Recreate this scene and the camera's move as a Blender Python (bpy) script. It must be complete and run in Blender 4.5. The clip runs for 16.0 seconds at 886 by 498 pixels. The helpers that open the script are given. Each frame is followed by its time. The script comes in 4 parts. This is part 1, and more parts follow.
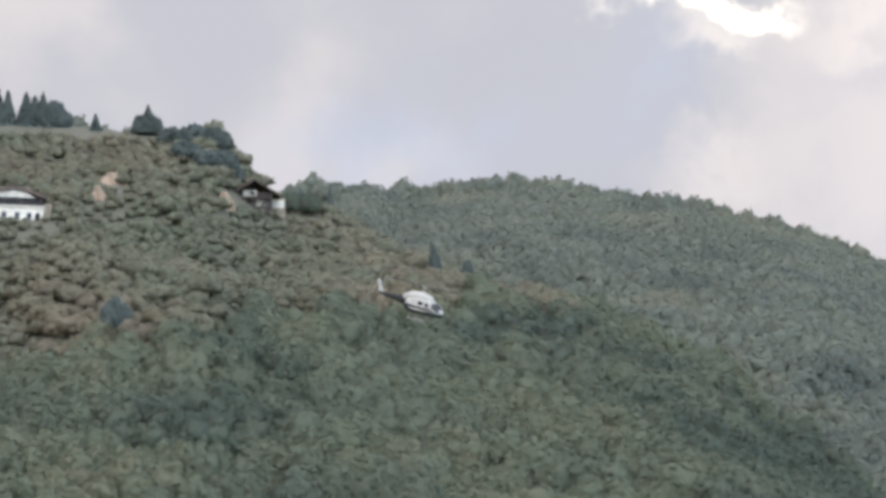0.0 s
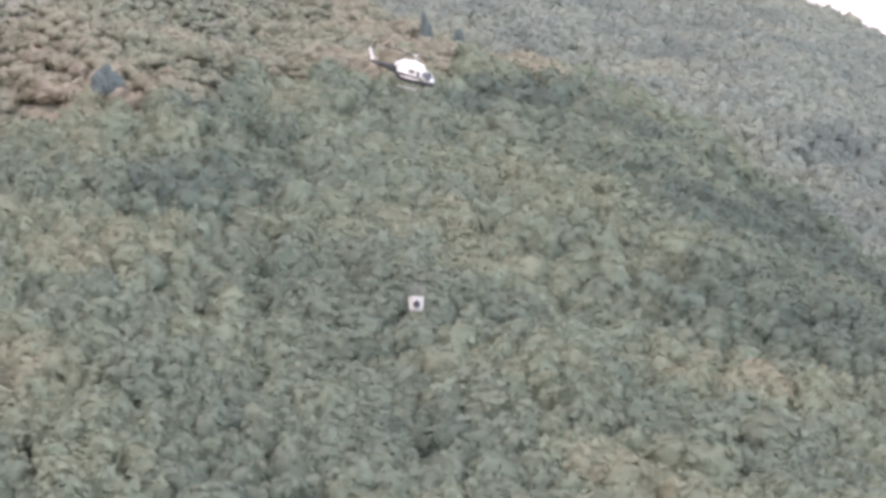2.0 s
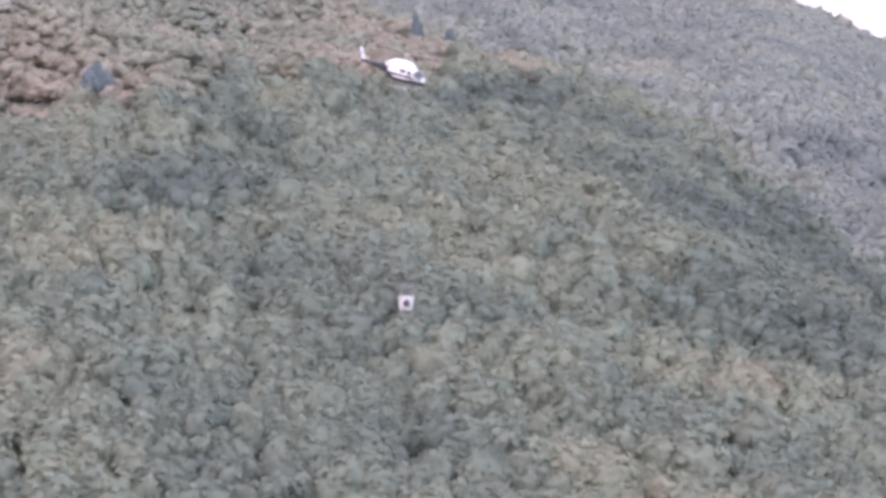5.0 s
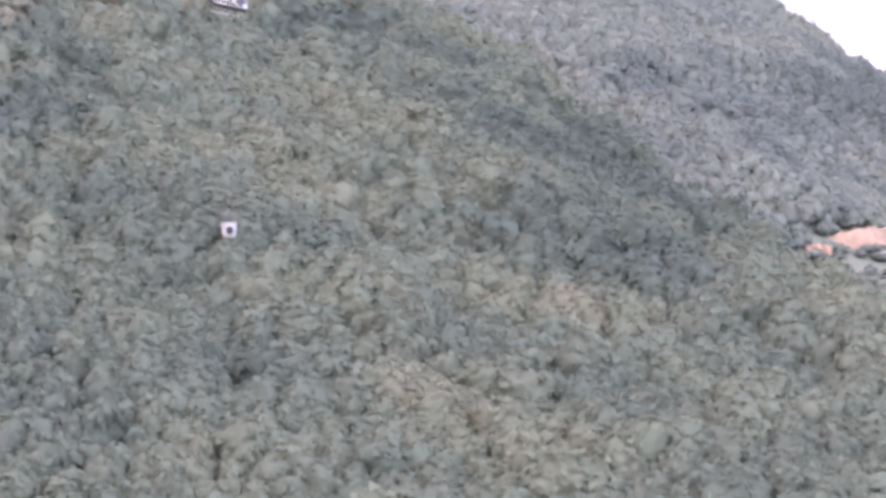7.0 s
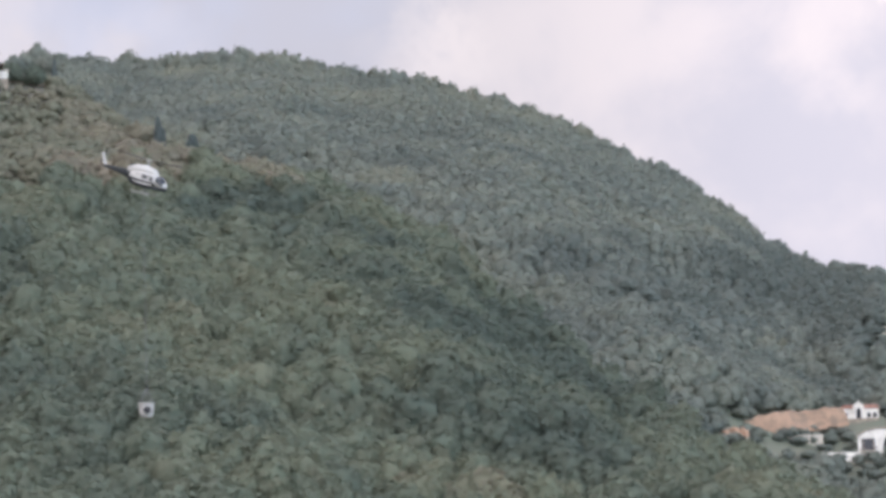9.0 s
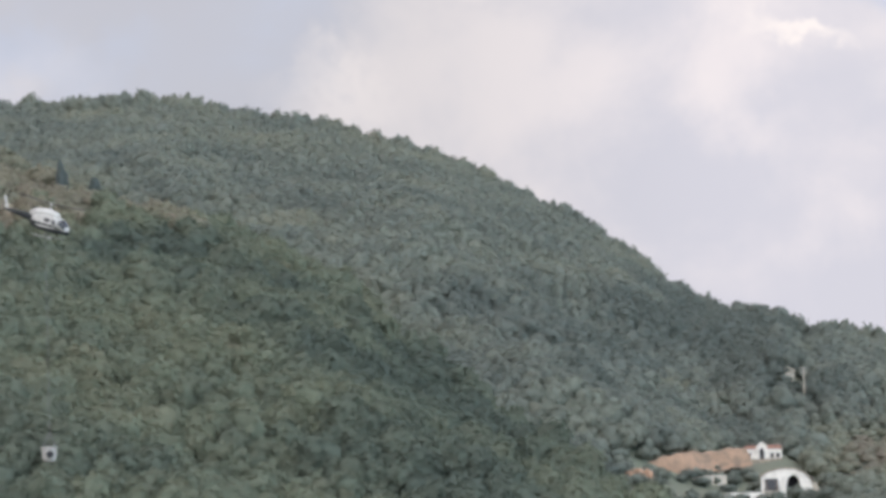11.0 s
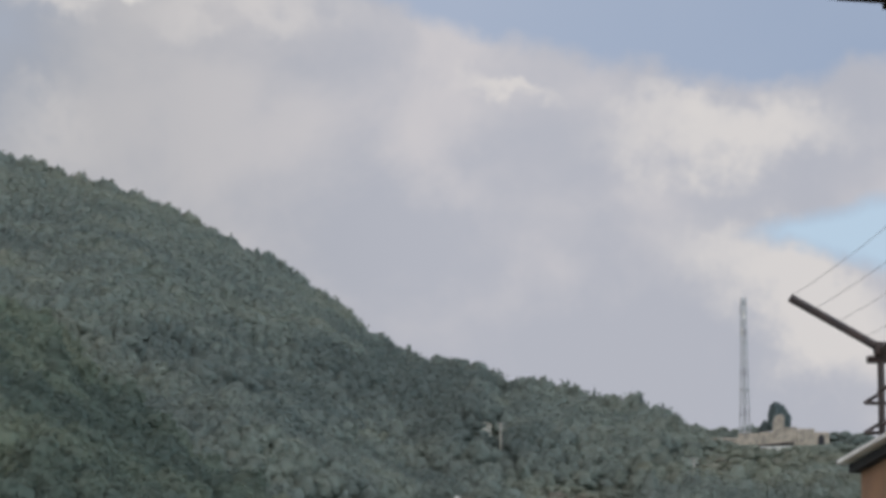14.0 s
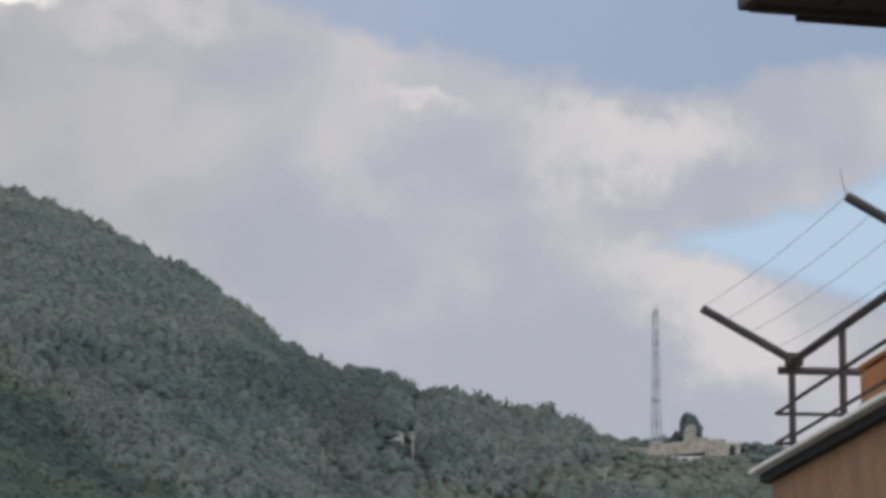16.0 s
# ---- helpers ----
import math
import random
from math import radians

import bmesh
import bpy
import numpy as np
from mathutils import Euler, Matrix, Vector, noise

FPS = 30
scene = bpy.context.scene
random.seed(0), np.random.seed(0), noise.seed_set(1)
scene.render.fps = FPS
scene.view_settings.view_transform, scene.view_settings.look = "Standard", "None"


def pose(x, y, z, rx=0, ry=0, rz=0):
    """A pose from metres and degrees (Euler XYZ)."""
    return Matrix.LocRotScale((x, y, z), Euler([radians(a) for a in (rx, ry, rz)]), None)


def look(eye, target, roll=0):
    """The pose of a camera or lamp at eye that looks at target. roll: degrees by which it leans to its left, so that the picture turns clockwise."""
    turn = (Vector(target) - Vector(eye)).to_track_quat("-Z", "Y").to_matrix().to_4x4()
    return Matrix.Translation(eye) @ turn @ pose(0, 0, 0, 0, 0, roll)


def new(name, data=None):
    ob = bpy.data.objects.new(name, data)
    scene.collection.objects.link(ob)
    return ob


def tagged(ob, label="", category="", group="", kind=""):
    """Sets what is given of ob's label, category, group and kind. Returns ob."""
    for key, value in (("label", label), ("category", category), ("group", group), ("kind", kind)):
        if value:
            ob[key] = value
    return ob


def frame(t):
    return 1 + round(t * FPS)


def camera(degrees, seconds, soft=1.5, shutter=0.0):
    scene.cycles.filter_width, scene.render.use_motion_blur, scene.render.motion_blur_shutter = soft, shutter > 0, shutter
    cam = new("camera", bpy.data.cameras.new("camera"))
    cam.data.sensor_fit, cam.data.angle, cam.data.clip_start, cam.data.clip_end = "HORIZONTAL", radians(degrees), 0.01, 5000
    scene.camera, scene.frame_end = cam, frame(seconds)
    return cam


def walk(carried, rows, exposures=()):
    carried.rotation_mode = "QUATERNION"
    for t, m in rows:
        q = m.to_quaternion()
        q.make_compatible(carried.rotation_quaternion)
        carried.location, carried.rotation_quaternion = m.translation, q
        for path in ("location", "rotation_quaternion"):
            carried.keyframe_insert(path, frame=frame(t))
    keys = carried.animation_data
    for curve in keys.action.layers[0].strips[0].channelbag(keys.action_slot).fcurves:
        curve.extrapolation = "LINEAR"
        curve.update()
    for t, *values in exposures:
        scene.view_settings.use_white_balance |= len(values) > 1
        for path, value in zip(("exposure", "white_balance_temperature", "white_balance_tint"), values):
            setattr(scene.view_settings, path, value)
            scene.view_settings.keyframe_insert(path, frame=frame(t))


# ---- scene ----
# The camera stands in a street below a wooded hillside and pans after a helicopter.
EYE = (0.0, 0.0, 1.6)
PATH = [  # seconds, yaw to the right, pitch up, lean
 (0.0, -0.0, 11.0, 0.03), (0.5, 0.103, 10.318, 0.061), (1.0, 0.166, 8.835, 0.117), (1.5, 0.163, 7.915, 0.061),
 (2.0, 0.161, 6.795, 0.021), (2.5, 0.224, 6.885, -0.031), (3.0, 0.256, 6.839, 0.056), (5.5, 0.305, 6.753, 0.307),
 (6.0, 0.223, 6.537, 0.311), (6.2, 0.185, 6.542, 0.176), (6.3, 3.718, 4.833, -0.162), (6.5, 3.666, 5.114, -0.194),
 (7.0, 3.571, 5.445, -0.286), (7.5, 3.825, 5.703, -0.204), (8.0, 4.155, 7.356, -0.07), (8.2, 4.317, 8.141, -0.004),
 (10.3, 6.339, 9.116, -0.8), (10.5, 6.504, 9.307, -0.828), (11.0, 6.851, 9.491, -0.607), (11.5, 7.446, 9.647, -0.365),
 (12.0, 8.563, 9.867, -0.043), (12.5, 9.065, 9.989, 0.145), (13.0, 10.461, 9.988, 0.04), (13.5, 11.668, 10.203, 0.159),
 (14.0, 12.329, 10.377, 0.262), (14.5, 12.562, 10.436, 0.3), (15.0, 12.966, 10.43, 0.305), (15.5, 13.454, 10.493, 0.349),
 (16.0, 13.934, 10.55, 0.291),
]
EXPOSURES = [  # seconds, stops, kelvin, tint
    (0.0, 0.38, 6500, 10), (1.0, 0.45, 6500, 10), (1.5, 0.85, 6550, 13), (2.0, 1.38, 6740, 24), (2.5, 1.56, 6700, 31), (3.0, 1.54, 6620, 32), (5.5, 1.38, 6250, 39), (6.0, 1.63, 6330, 39), (6.2, 1.60, 6330, 38), (6.3, 1.48, 6250, 36),
    (6.5, 1.50, 6250, 36), (7.0, 1.43, 6260, 38), (7.5, 1.05, 6260, 38), (8.0, 0.83, 6330, 36), (8.2, 0.73, 6350, 31), (10.3, 0.36, 6450, 11), (11.5, 0.26, 6500, 10), (12.0, 0.12, 6450, 9), (13.0, -0.16, 6350, 7), (16.0, -0.27, 6150, 7)]
cam = camera(16.0, 16.0, soft=3.8)
walk(cam, [(t, pose(*EYE, 90 + p, 0, -y) @ pose(0, 0, 0, 0, 0, r)) for t, y, p, r in PATH], EXPOSURES)

# ---------------------------------------------------------------- world and sun
SUN_AZ, SUN_EL = 6.0, 28.0


class Nodes:
    """Short hand for building a node tree."""

    def __init__(self, tree):
        self.t = tree
        self.t.nodes.clear()

    def add(self, kind, **props):
        n = self.t.nodes.new(kind)
        for k, v in props.items():
            if k == "op":
                n.operation = v
            elif k == "blend":
                n.blend_type = v
            elif k == "dtype":
                n.data_type = v
        return n

    def put(self, sock, v):
        if isinstance(v, bpy.types.NodeSocket):
            self.t.links.new(v, sock)
        elif v is not None:
            sock.default_value = v

    def m(self, op, a, b=None, c=None):
        n = self.add("ShaderNodeMath", op=op)
        for i, v in enumerate((a, b, c)):
            self.put(n.inputs[i], v)
        return n.outputs[0]

    def mix(self, f, a, b, blend="MIX"):
        n = self.add("ShaderNodeMix", dtype="RGBA", blend=blend)
        self.put(n.inputs[0], f), self.put(n.inputs[6], a), self.put(n.inputs[7], b)
        return n.outputs[2]

    def noise(self, vec, scale, detail=4.0, rough=0.55, distort=0.0):
        n = self.add("ShaderNodeTexNoise")
        self.put(n.inputs["Vector"], vec)
        n.inputs["Scale"].default_value, n.inputs["Detail"].default_value = scale, detail
        n.inputs["Roughness"].default_value, n.inputs["Distortion"].default_value = rough, distort
        return n.outputs["Fac"]

    def ramp(self, f, lo, hi, a=0.0, b=1.0):
        n = self.add("ShaderNodeMapRange")
        n.interpolation_type = "SMOOTHSTEP"
        for i, v in enumerate((f, lo, hi, a, b)):
            self.put(n.inputs[i], v)
        return n.outputs[0]


def build_world():
    world = bpy.data.worlds.new("evening_sky")
    world.use_nodes = True
    scene.world = world
    n = Nodes(world.node_tree)
    way = n.add("ShaderNodeTexCoord").outputs["Generated"]
    sep = n.add("ShaderNodeSeparateXYZ")
    n.put(sep.inputs[0], way)
    az = n.m("MULTIPLY", n.m("ARCTAN2", sep.outputs[0], sep.outputs[1]), 57.2958)
    el = n.m("MULTIPLY", n.m("ARCSINE", sep.outputs[2]), 57.2958)
    warp = n.noise(way, 22.0, 5.0, 0.6)
    wob = n.m("MULTIPLY", n.m("SUBTRACT", warp, 0.5), 3.4)
    warp2 = n.noise(way, 31.0, 4.0, 0.6)
    wob2 = n.m("MULTIPLY", n.m("SUBTRACT", warp2, 0.5), 4.0)
    azw, elw = n.m("ADD", az, wob), n.m("ADD", el, wob2)

    def blob(a, e, wa, we, tilt=0.0):
        da = n.m("DIVIDE", n.m("SUBTRACT", azw, a), wa)
        de = n.m("DIVIDE", n.m("ADD", n.m("SUBTRACT", elw, e), n.m("MULTIPLY", n.m("SUBTRACT", azw, a), tilt)), we)
        d2 = n.m("ADD", n.m("MULTIPLY", da, da), n.m("MULTIPLY", de, de))
        return n.m("EXPONENT", n.m("MULTIPLY", d2, -1.0))

    sky = n.add("ShaderNodeTexSky")
    sky.sky_type = "NISHITA"
    sky.sun_disc, sky.sun_elevation, sky.sun_rotation = False, radians(SUN_EL), radians(SUN_AZ)
    blue = n.mix(1.0, sky.outputs[0], (0.085, 0.085, 0.085, 1), "MULTIPLY")
    blue = n.mix(0.85, blue, (0.27, 0.36, 0.545, 1))
    big = n.noise(way, 6.0, 3.0, 0.5, 0.3)
    mid = n.noise(way, 17.0, 5.0, 0.52, 0.2)
    body = n.ramp(n.m("ADD", n.m("MULTIPLY", big, 0.6), n.m("MULTIPLY", mid, 0.4)), 0.40, 0.60)
    body = n.m("SUBTRACT", body, n.m("MULTIPLY", n.m("ADD", blob(11.8, 10.9, 1.3, 1.3), n.m("ADD", blob(2.8, 13.6, 2.4, 1.0), blob(15.4, 8.6, 2.2, 1.0))), 0.55))
    body = n.ramp(body, -0.1, 1.0)
    grey = n.mix(body, (0.52, 0.515, 0.57, 1), (0.69, 0.64, 0.65, 1))
    grey = n.mix(1.0, grey, n.mix(n.ramp(az, 5.0, 13.0), (0.86, 0.88, 0.88, 1), (1.05, 1.05, 1.05, 1)), "MULTIPLY")
    # a blue opening above the cloud bank, and a small one beside the mast
    puff = n.m("MULTIPLY", n.m("SUBTRACT", n.noise(way, 34.0, 5.0, 0.55), 0.5), 1.6)
    off = n.m("SUBTRACT", az, 18.3)
    edge = n.m("SUBTRACT", n.m("ADD", el, puff), n.m("ADD", 13.35, n.m("MULTIPLY", n.m("MULTIPLY", off, off), 0.028)))
    gap = n.ramp(edge, -0.08, 0.42)
    lens = n.m("ADD", el, n.m("MULTIPLY", puff, 0.7))
    slit = n.m("MULTIPLY", n.ramp(n.m("SUBTRACT", lens, n.m("SUBTRACT", 10.6, n.m("MULTIPLY", n.m("SUBTRACT", az, 17.8), 0.30))), -0.15, 0.35),
               n.ramp(n.m("SUBTRACT", n.m("ADD", 10.75, n.m("MULTIPLY", n.m("SUBTRACT", az, 17.8), 0.28)), lens), -0.1, 0.45))
    gap = n.m("MAXIMUM", gap, slit)
    gap = n.m("ADD", gap, n.m("MULTIPLY", blob(-1.2, 12.8, 2.4, 0.8), 0.45))
    gap = n.m("MINIMUM", n.m("ADD", gap, n.m("MULTIPLY", blob(3.6, 14.0, 1.2, 0.9), 0.35)), 1.0)
    col = n.mix(n.m("MULTIPLY", gap, 0.92), grey, blue)
    col = n.mix(n.m("MULTIPLY", slit, 0.85), col, (0.62, 0.76, 0.90, 1))
    # cloud rims lit by the low sun behind them
    rim = n.m("ADD", blob(17.6, 12.5, 2.5, 0.85), n.m("MULTIPLY", blob(13.6, 13.55, 0.9, 0.35), 0.8))
    rim = n.m("ADD", rim, n.m("MULTIPLY", blob(9.0, 14.9, 2.6, 0.6), 0.55))
    rim = n.m("ADD", rim, n.m("MULTIPLY", blob(5.0, 14.5, 0.9, 0.5), 0.7))
    rim = n.m("ADD", rim, n.m("MULTIPLY", blob(4.6, 12.6, 1.8, 0.6), 0.4))
    rim = n.m("ADD", rim, n.m("MULTIPLY", blob(18.9, 9.3, 2.0, 1.2, 0.3), 1.2))
    rim = n.m("MULTIPLY", rim, n.m("SUBTRACT", 1.0, n.m("MULTIPLY", gap, 0.85)))
    col = n.mix(n.m("MULTIPLY", n.ramp(rim, 0.1, 1.0), 0.75), col, (0.90, 0.82, 0.77, 1))
    hole = n.m("ADD", blob(5.4, 15.35, 1.4, 0.5), n.m("MULTIPLY", blob(3.4, 15.9, 1.2, 0.4), 0.35))
    col = n.mix(n.ramp(hole, 0.12, 0.8), col, (1.25, 1.15, 1.02, 1))
    # an overcast sky is brighter high up
    lift = n.m("ADD", 1.0, n.m("MULTIPLY", n.ramp(sep.outputs[2], 0.28, 0.65), 0.30))
    # fill: the unseen sky behind the camera is brightened to light the slope
    lift = n.m("ADD", lift, n.m("MULTIPLY", n.ramp(sep.outputs[1], 0.30, -0.45), 2.25))
    bg = n.add("ShaderNodeBackground")
    n.put(bg.inputs[0], col), n.put(bg.inputs[1], lift)
    out = n.add("ShaderNodeOutputWorld")
    n.put(out.inputs[0], bg.outputs[0])


build_world()
sun = new("sun", bpy.data.lights.new("sun", "SUN"))
sun.data.energy, sun.data.angle, sun.data.color = 0.35, radians(40), (1.0, 0.93, 0.84)
sun.matrix_world = look((math.sin(radians(SUN_AZ)) * 60, math.cos(radians(SUN_AZ)) * 60, 60 * math.tan(radians(SUN_EL)) + 40), (0, 0, 40))

# ---------------------------------------------------------------- materials


def material(name, colour, rough=0.8, other=None, scale=1.0, metal=0.0, bump=0.0, bump_scale=8.0, fine=0.12, space="Object"):
    """A surface with blotches of a second colour and fine grain."""
    mat = bpy.data.materials.new(name)
    mat.use_nodes = True
    n = Nodes(mat.node_tree)
    tc = n.add("ShaderNodeTexCoord").outputs[space]
    a, b = (*colour, 1), (*(other or [c * 0.75 for c in colour]), 1)
    col = n.mix(n.ramp(n.noise(tc, scale, 6.0, 0.62), 0.36, 0.66), a, b)
    grain = n.noise(tc, scale * 9, 5.0, 0.65)
    col = n.mix(fine, col, n.mix(grain, (0, 0, 0, 1), (1, 1, 1, 1)), "OVERLAY")
    bsdf = n.add("ShaderNodeBsdfPrincipled")
    n.put(bsdf.inputs["Base Color"], col)
    n.put(bsdf.inputs["Roughness"], n.ramp(grain, 0.2, 0.8, max(rough - 0.12, 0.02), min(rough + 0.1, 1.0)))
    bsdf.inputs["Metallic"].default_value = metal
    if bump:
        bp = n.add("ShaderNodeBump")
        bp.inputs["Strength"].default_value = bump
        n.put(bp.inputs["Height"], n.noise(tc, bump_scale, 5.0, 0.6))
        n.put(bsdf.inputs["Normal"], bp.outputs[0])
    n.put(n.add("ShaderNodeOutputMaterial").inputs[0], bsdf.outputs[0])
    return mat


def leaf_material(name, ramp_colours, through_leaf=0.25, lo=0.82, hi=1.18):
    """Leaves: the attribute 'kind' (one value a tree) picks the hue, each leaf clump varies a little."""
    mat = bpy.data.materials.new(name)
    mat.use_nodes = True
    n = Nodes(mat.node_tree)
    at = n.add("ShaderNodeAttribute")
    at.attribute_name = "kind"
    rp = n.add("ShaderNodeValToRGB")
    rp.color_ramp.interpolation = "LINEAR"
    while len(rp.color_ramp.elements) < len(ramp_colours):
        rp.color_ramp.elements.new(0.5)
    for e, (p, c) in zip(rp.color_ramp.elements, ramp_colours):
        e.position, e.color = p, (*c, 1)
    n.put(rp.inputs[0], at.outputs["Fac"])
    geo = n.add("ShaderNodeNewGeometry")
    tc = n.add("ShaderNodeTexCoord").outputs["Object"]
    vary = n.m("ADD", n.m("MULTIPLY", geo.outputs["Random Per Island"], 0.55), n.m("MULTIPLY", n.noise(tc, 0.55, 3.0), 0.9))
    val = n.ramp(vary, 0.2, 1.2, lo, hi)
    hsv = n.add("ShaderNodeHueSaturation")
    n.put(hsv.inputs["Color"], rp.outputs[0]), n.put(hsv.inputs["Value"], val)
    n.put(hsv.inputs["Hue"], n.ramp(geo.outputs["Random Per Island"], 0, 1, 0.485, 0.512))
    col = hsv.outputs[0]
    bsdf = n.add("ShaderNodeBsdfPrincipled")
    n.put(bsdf.inputs["Base Color"], col)
    bsdf.inputs["Roughness"].default_value = 0.85
    bsdf.inputs["Specular IOR Level"].default_value = 0.2
    bp = n.add("ShaderNodeBump")
    bp.inputs["Strength"].default_value, bp.inputs["Distance"].default_value = 0.9, 0.6
    n.put(bp.inputs["Height"], n.noise(tc, 1.1, 4.0, 0.7))
    n.put(bsdf.inputs["Normal"], bp.outputs[0])
    tr = n.add("ShaderNodeBsdfTranslucent")
    n.put(tr.inputs[0], col)
    ms = n.add("ShaderNodeMixShader")
    ms.inputs[0].default_value = through_leaf
    n.put(ms.inputs[1], bsdf.outputs[0]), n.put(ms.inputs[2], tr.outputs[0])
    n.put(n.add("ShaderNodeOutputMaterial").inputs[0], ms.outputs[0])
    return mat


def glass_material():
    mat = bpy.data.materials.new("dark_glass")
    mat.use_nodes = True
    n = Nodes(mat.node_tree)
    bsdf = n.add("ShaderNodeBsdfPrincipled")
    bsdf.inputs["Base Color"].default_value = (0.02, 0.025, 0.03, 1)
    bsdf.inputs["Roughness"].default_value = 0.08
    n.put(n.add("ShaderNodeOutputMaterial").inputs[0], bsdf.outputs[0])
    return mat


GREENS = [(0.0, (0.112, 0.138, 0.112)), (0.3, (0.164, 0.190, 0.142)), (0.6, (0.197, 0.218, 0.154)), (0.8, (0.224, 0.226, 0.159)), (1.0, (0.245, 0.218, 0.163))]
M_LEAF = leaf_material("broadleaf", GREENS, 0.45, 0.88, 1.12)
# paler, bluer leaves: distance haze is painted into the ridge's colours
M_FAR = leaf_material("hazed_ridge_foliage", [(0.0, (0.148, 0.172, 0.152)), (0.3, (0.208, 0.232, 0.198)), (0.6, (0.242, 0.260, 0.210)), (0.8, (0.258, 0.268, 0.205)), (1.0, (0.288, 0.260, 0.207))], 0.45, 0.88, 1.12)
M_SHRUB = leaf_material("dry_shrub", [(0.0, (0.214, 0.232, 0.172)), (0.4, (0.250, 0.246, 0.182)), (0.7, (0.274, 0.250, 0.188)), (1.0, (0.296, 0.256, 0.198))], 0.45, 0.88, 1.12)
M_NEEDLE = leaf_material("needles", [(0.0, (0.100, 0.122, 0.118)), (1.0, (0.130, 0.150, 0.130))], 0.3)
M_SCAR = material("pale_earth", (0.34, 0.25, 0.185), 0.95, (0.20, 0.17, 0.125), 0.3, bump=0.8, bump_scale=0.9)
M_BARK = material("bark", (0.16, 0.13, 0.10), 0.9, (0.08, 0.065, 0.05), 2.0, bump=0.5)
M_GROUND = material("hillside_soil", (0.105, 0.120, 0.085), 0.95, (0.13, 0.13, 0.095), 0.035, bump=0.4, bump_scale=0.8)
M_DRYGRASS = material("dry_grass", (0.095, 0.099, 0.072), 0.95, (0.110, 0.103, 0.077), 0.10, bump=0.5, bump_scale=1.5)
M_EARTH = material("cut_earth", (0.32, 0.205, 0.135), 0.95, (0.19, 0.135, 0.095), 0.45, bump=1.0, bump_scale=1.3, fine=0.35)
M_PALE = material("pale_concrete", (0.52, 0.47, 0.38), 0.9, (0.46, 0.42, 0.36), 0.5, bump=0.2)
M_WHITE = material("white_render", (0.76, 0.72, 0.645), 0.85, (0.56, 0.52, 0.46), 0.6, bump=0.1)
M_STONE = material("old_stone", (0.36, 0.30, 0.23), 0.95, (0.20, 0.17, 0.135), 0.55, bump=0.9, bump_scale=3, fine=0.25)
M_TILE = material("weathered_roof", (0.16, 0.12, 0.10), 0.9, (0.09, 0.075, 0.07), 0.8, bump=0.4)
M_REDTILE = material("red_roof_tiles", (0.42, 0.22, 0.17), 0.9, (0.32, 0.17, 0.13), 0.8, bump=0.4)
M_WOOD = material("dark_timber", (0.06, 0.05, 0.045), 0.8, (0.10, 0.08, 0.07), 1.5, bump=0.3)
# near-black; on house openings and under the coping it stands in for shade
M_DARK = material("dark_and_shade", (0.025, 0.025, 0.028), 0.9)
M_GLASS = glass_material()
M_STEEL = material("galvanised_steel", (0.46, 0.45, 0.44), 0.6, (0.34, 0.335, 0.33), 3.0, metal=0.2)
M_REDPAINT = material("weathered_mast_paint", (0.26, 0.25, 0.26), 0.6, (0.34, 0.32, 0.32), 2.0)
M_RAIL = material("rusty_brown_paint", (0.030, 0.022, 0.020), 0.75, (0.055, 0.035, 0.028), 6.0, bump=0.3, bump_scale=40)
M_OCHRE = material("ochre_plaster", (0.31, 0.175, 0.095), 0.9, (0.22, 0.125, 0.075), 1.6, bump=0.35, bump_scale=25, fine=0.25)
M_COPING = material("coping_stone", (0.86, 0.84, 0.80), 0.85, (0.70, 0.67, 0.62), 3.0, bump=0.2, bump_scale=20)
M_TANK = material("orange_tank", (0.42, 0.17, 0.05), 0.7, (0.34, 0.14, 0.045), 2.0)
M_EAVE = material("grey_eave_boards", (0.10, 0.092, 0.088), 0.85, (0.07, 0.065, 0.062), 3.0, bump=0.3)
M_ASPHALT = material("street_asphalt", (0.055, 0.055, 0.056), 0.9, (0.04, 0.04, 0.042), 0.6, bump=0.3, bump_scale=30)
M_HWHITE = material("white_aircraft_paint", (0.50, 0.49, 0.46), 0.5, (0.38, 0.375, 0.355), 0.8, fine=0.04)
M_HDARK = material("dark_green_aircraft_paint", (0.016, 0.020, 0.022), 0.85, (0.020, 0.024, 0.026), 0.9)
M_BLADE = material("rotor_blade_grey", (0.022, 0.022, 0.022), 0.75, (0.03, 0.03, 0.03), 1.0)
M_FABRIC = material("pale_bucket_fabric", (0.42, 0.40, 0.37), 0.85, (0.30, 0.29, 0.27), 2.0)
M_CABLE = material("grey_cable", (0.18, 0.18, 0.18), 0.6)

# ---------------------------------------------------------------- builders


def mesh_object(name, bm, mat, smooth=False):
    me = bpy.data.meshes.new(name)
    bm.normal_update()
    bm.to_mesh(me)
    bm.free()
    if smooth:
        me.polygons.foreach_set("use_smooth", np.ones(len(me.polygons), dtype=bool))
    me.materials.append(mat)
    return new(name, me)


def part(name, bm, mat, parent, label="", smooth=False):
    ob = mesh_object(name, bm, mat, smooth)
    ob.parent = parent
    return tagged(ob, label)


def thing(name, label, category, m=None, group="", kind=""):
    ob = new(name)
    ob.matrix_world = m or Matrix()
    return tagged(ob, label, category, group, kind)


def place(az, el, r):
    a = radians(az)
    return Vector((r * math.sin(a), r * math.cos(a), EYE[2] + r * math.tan(radians(el))))


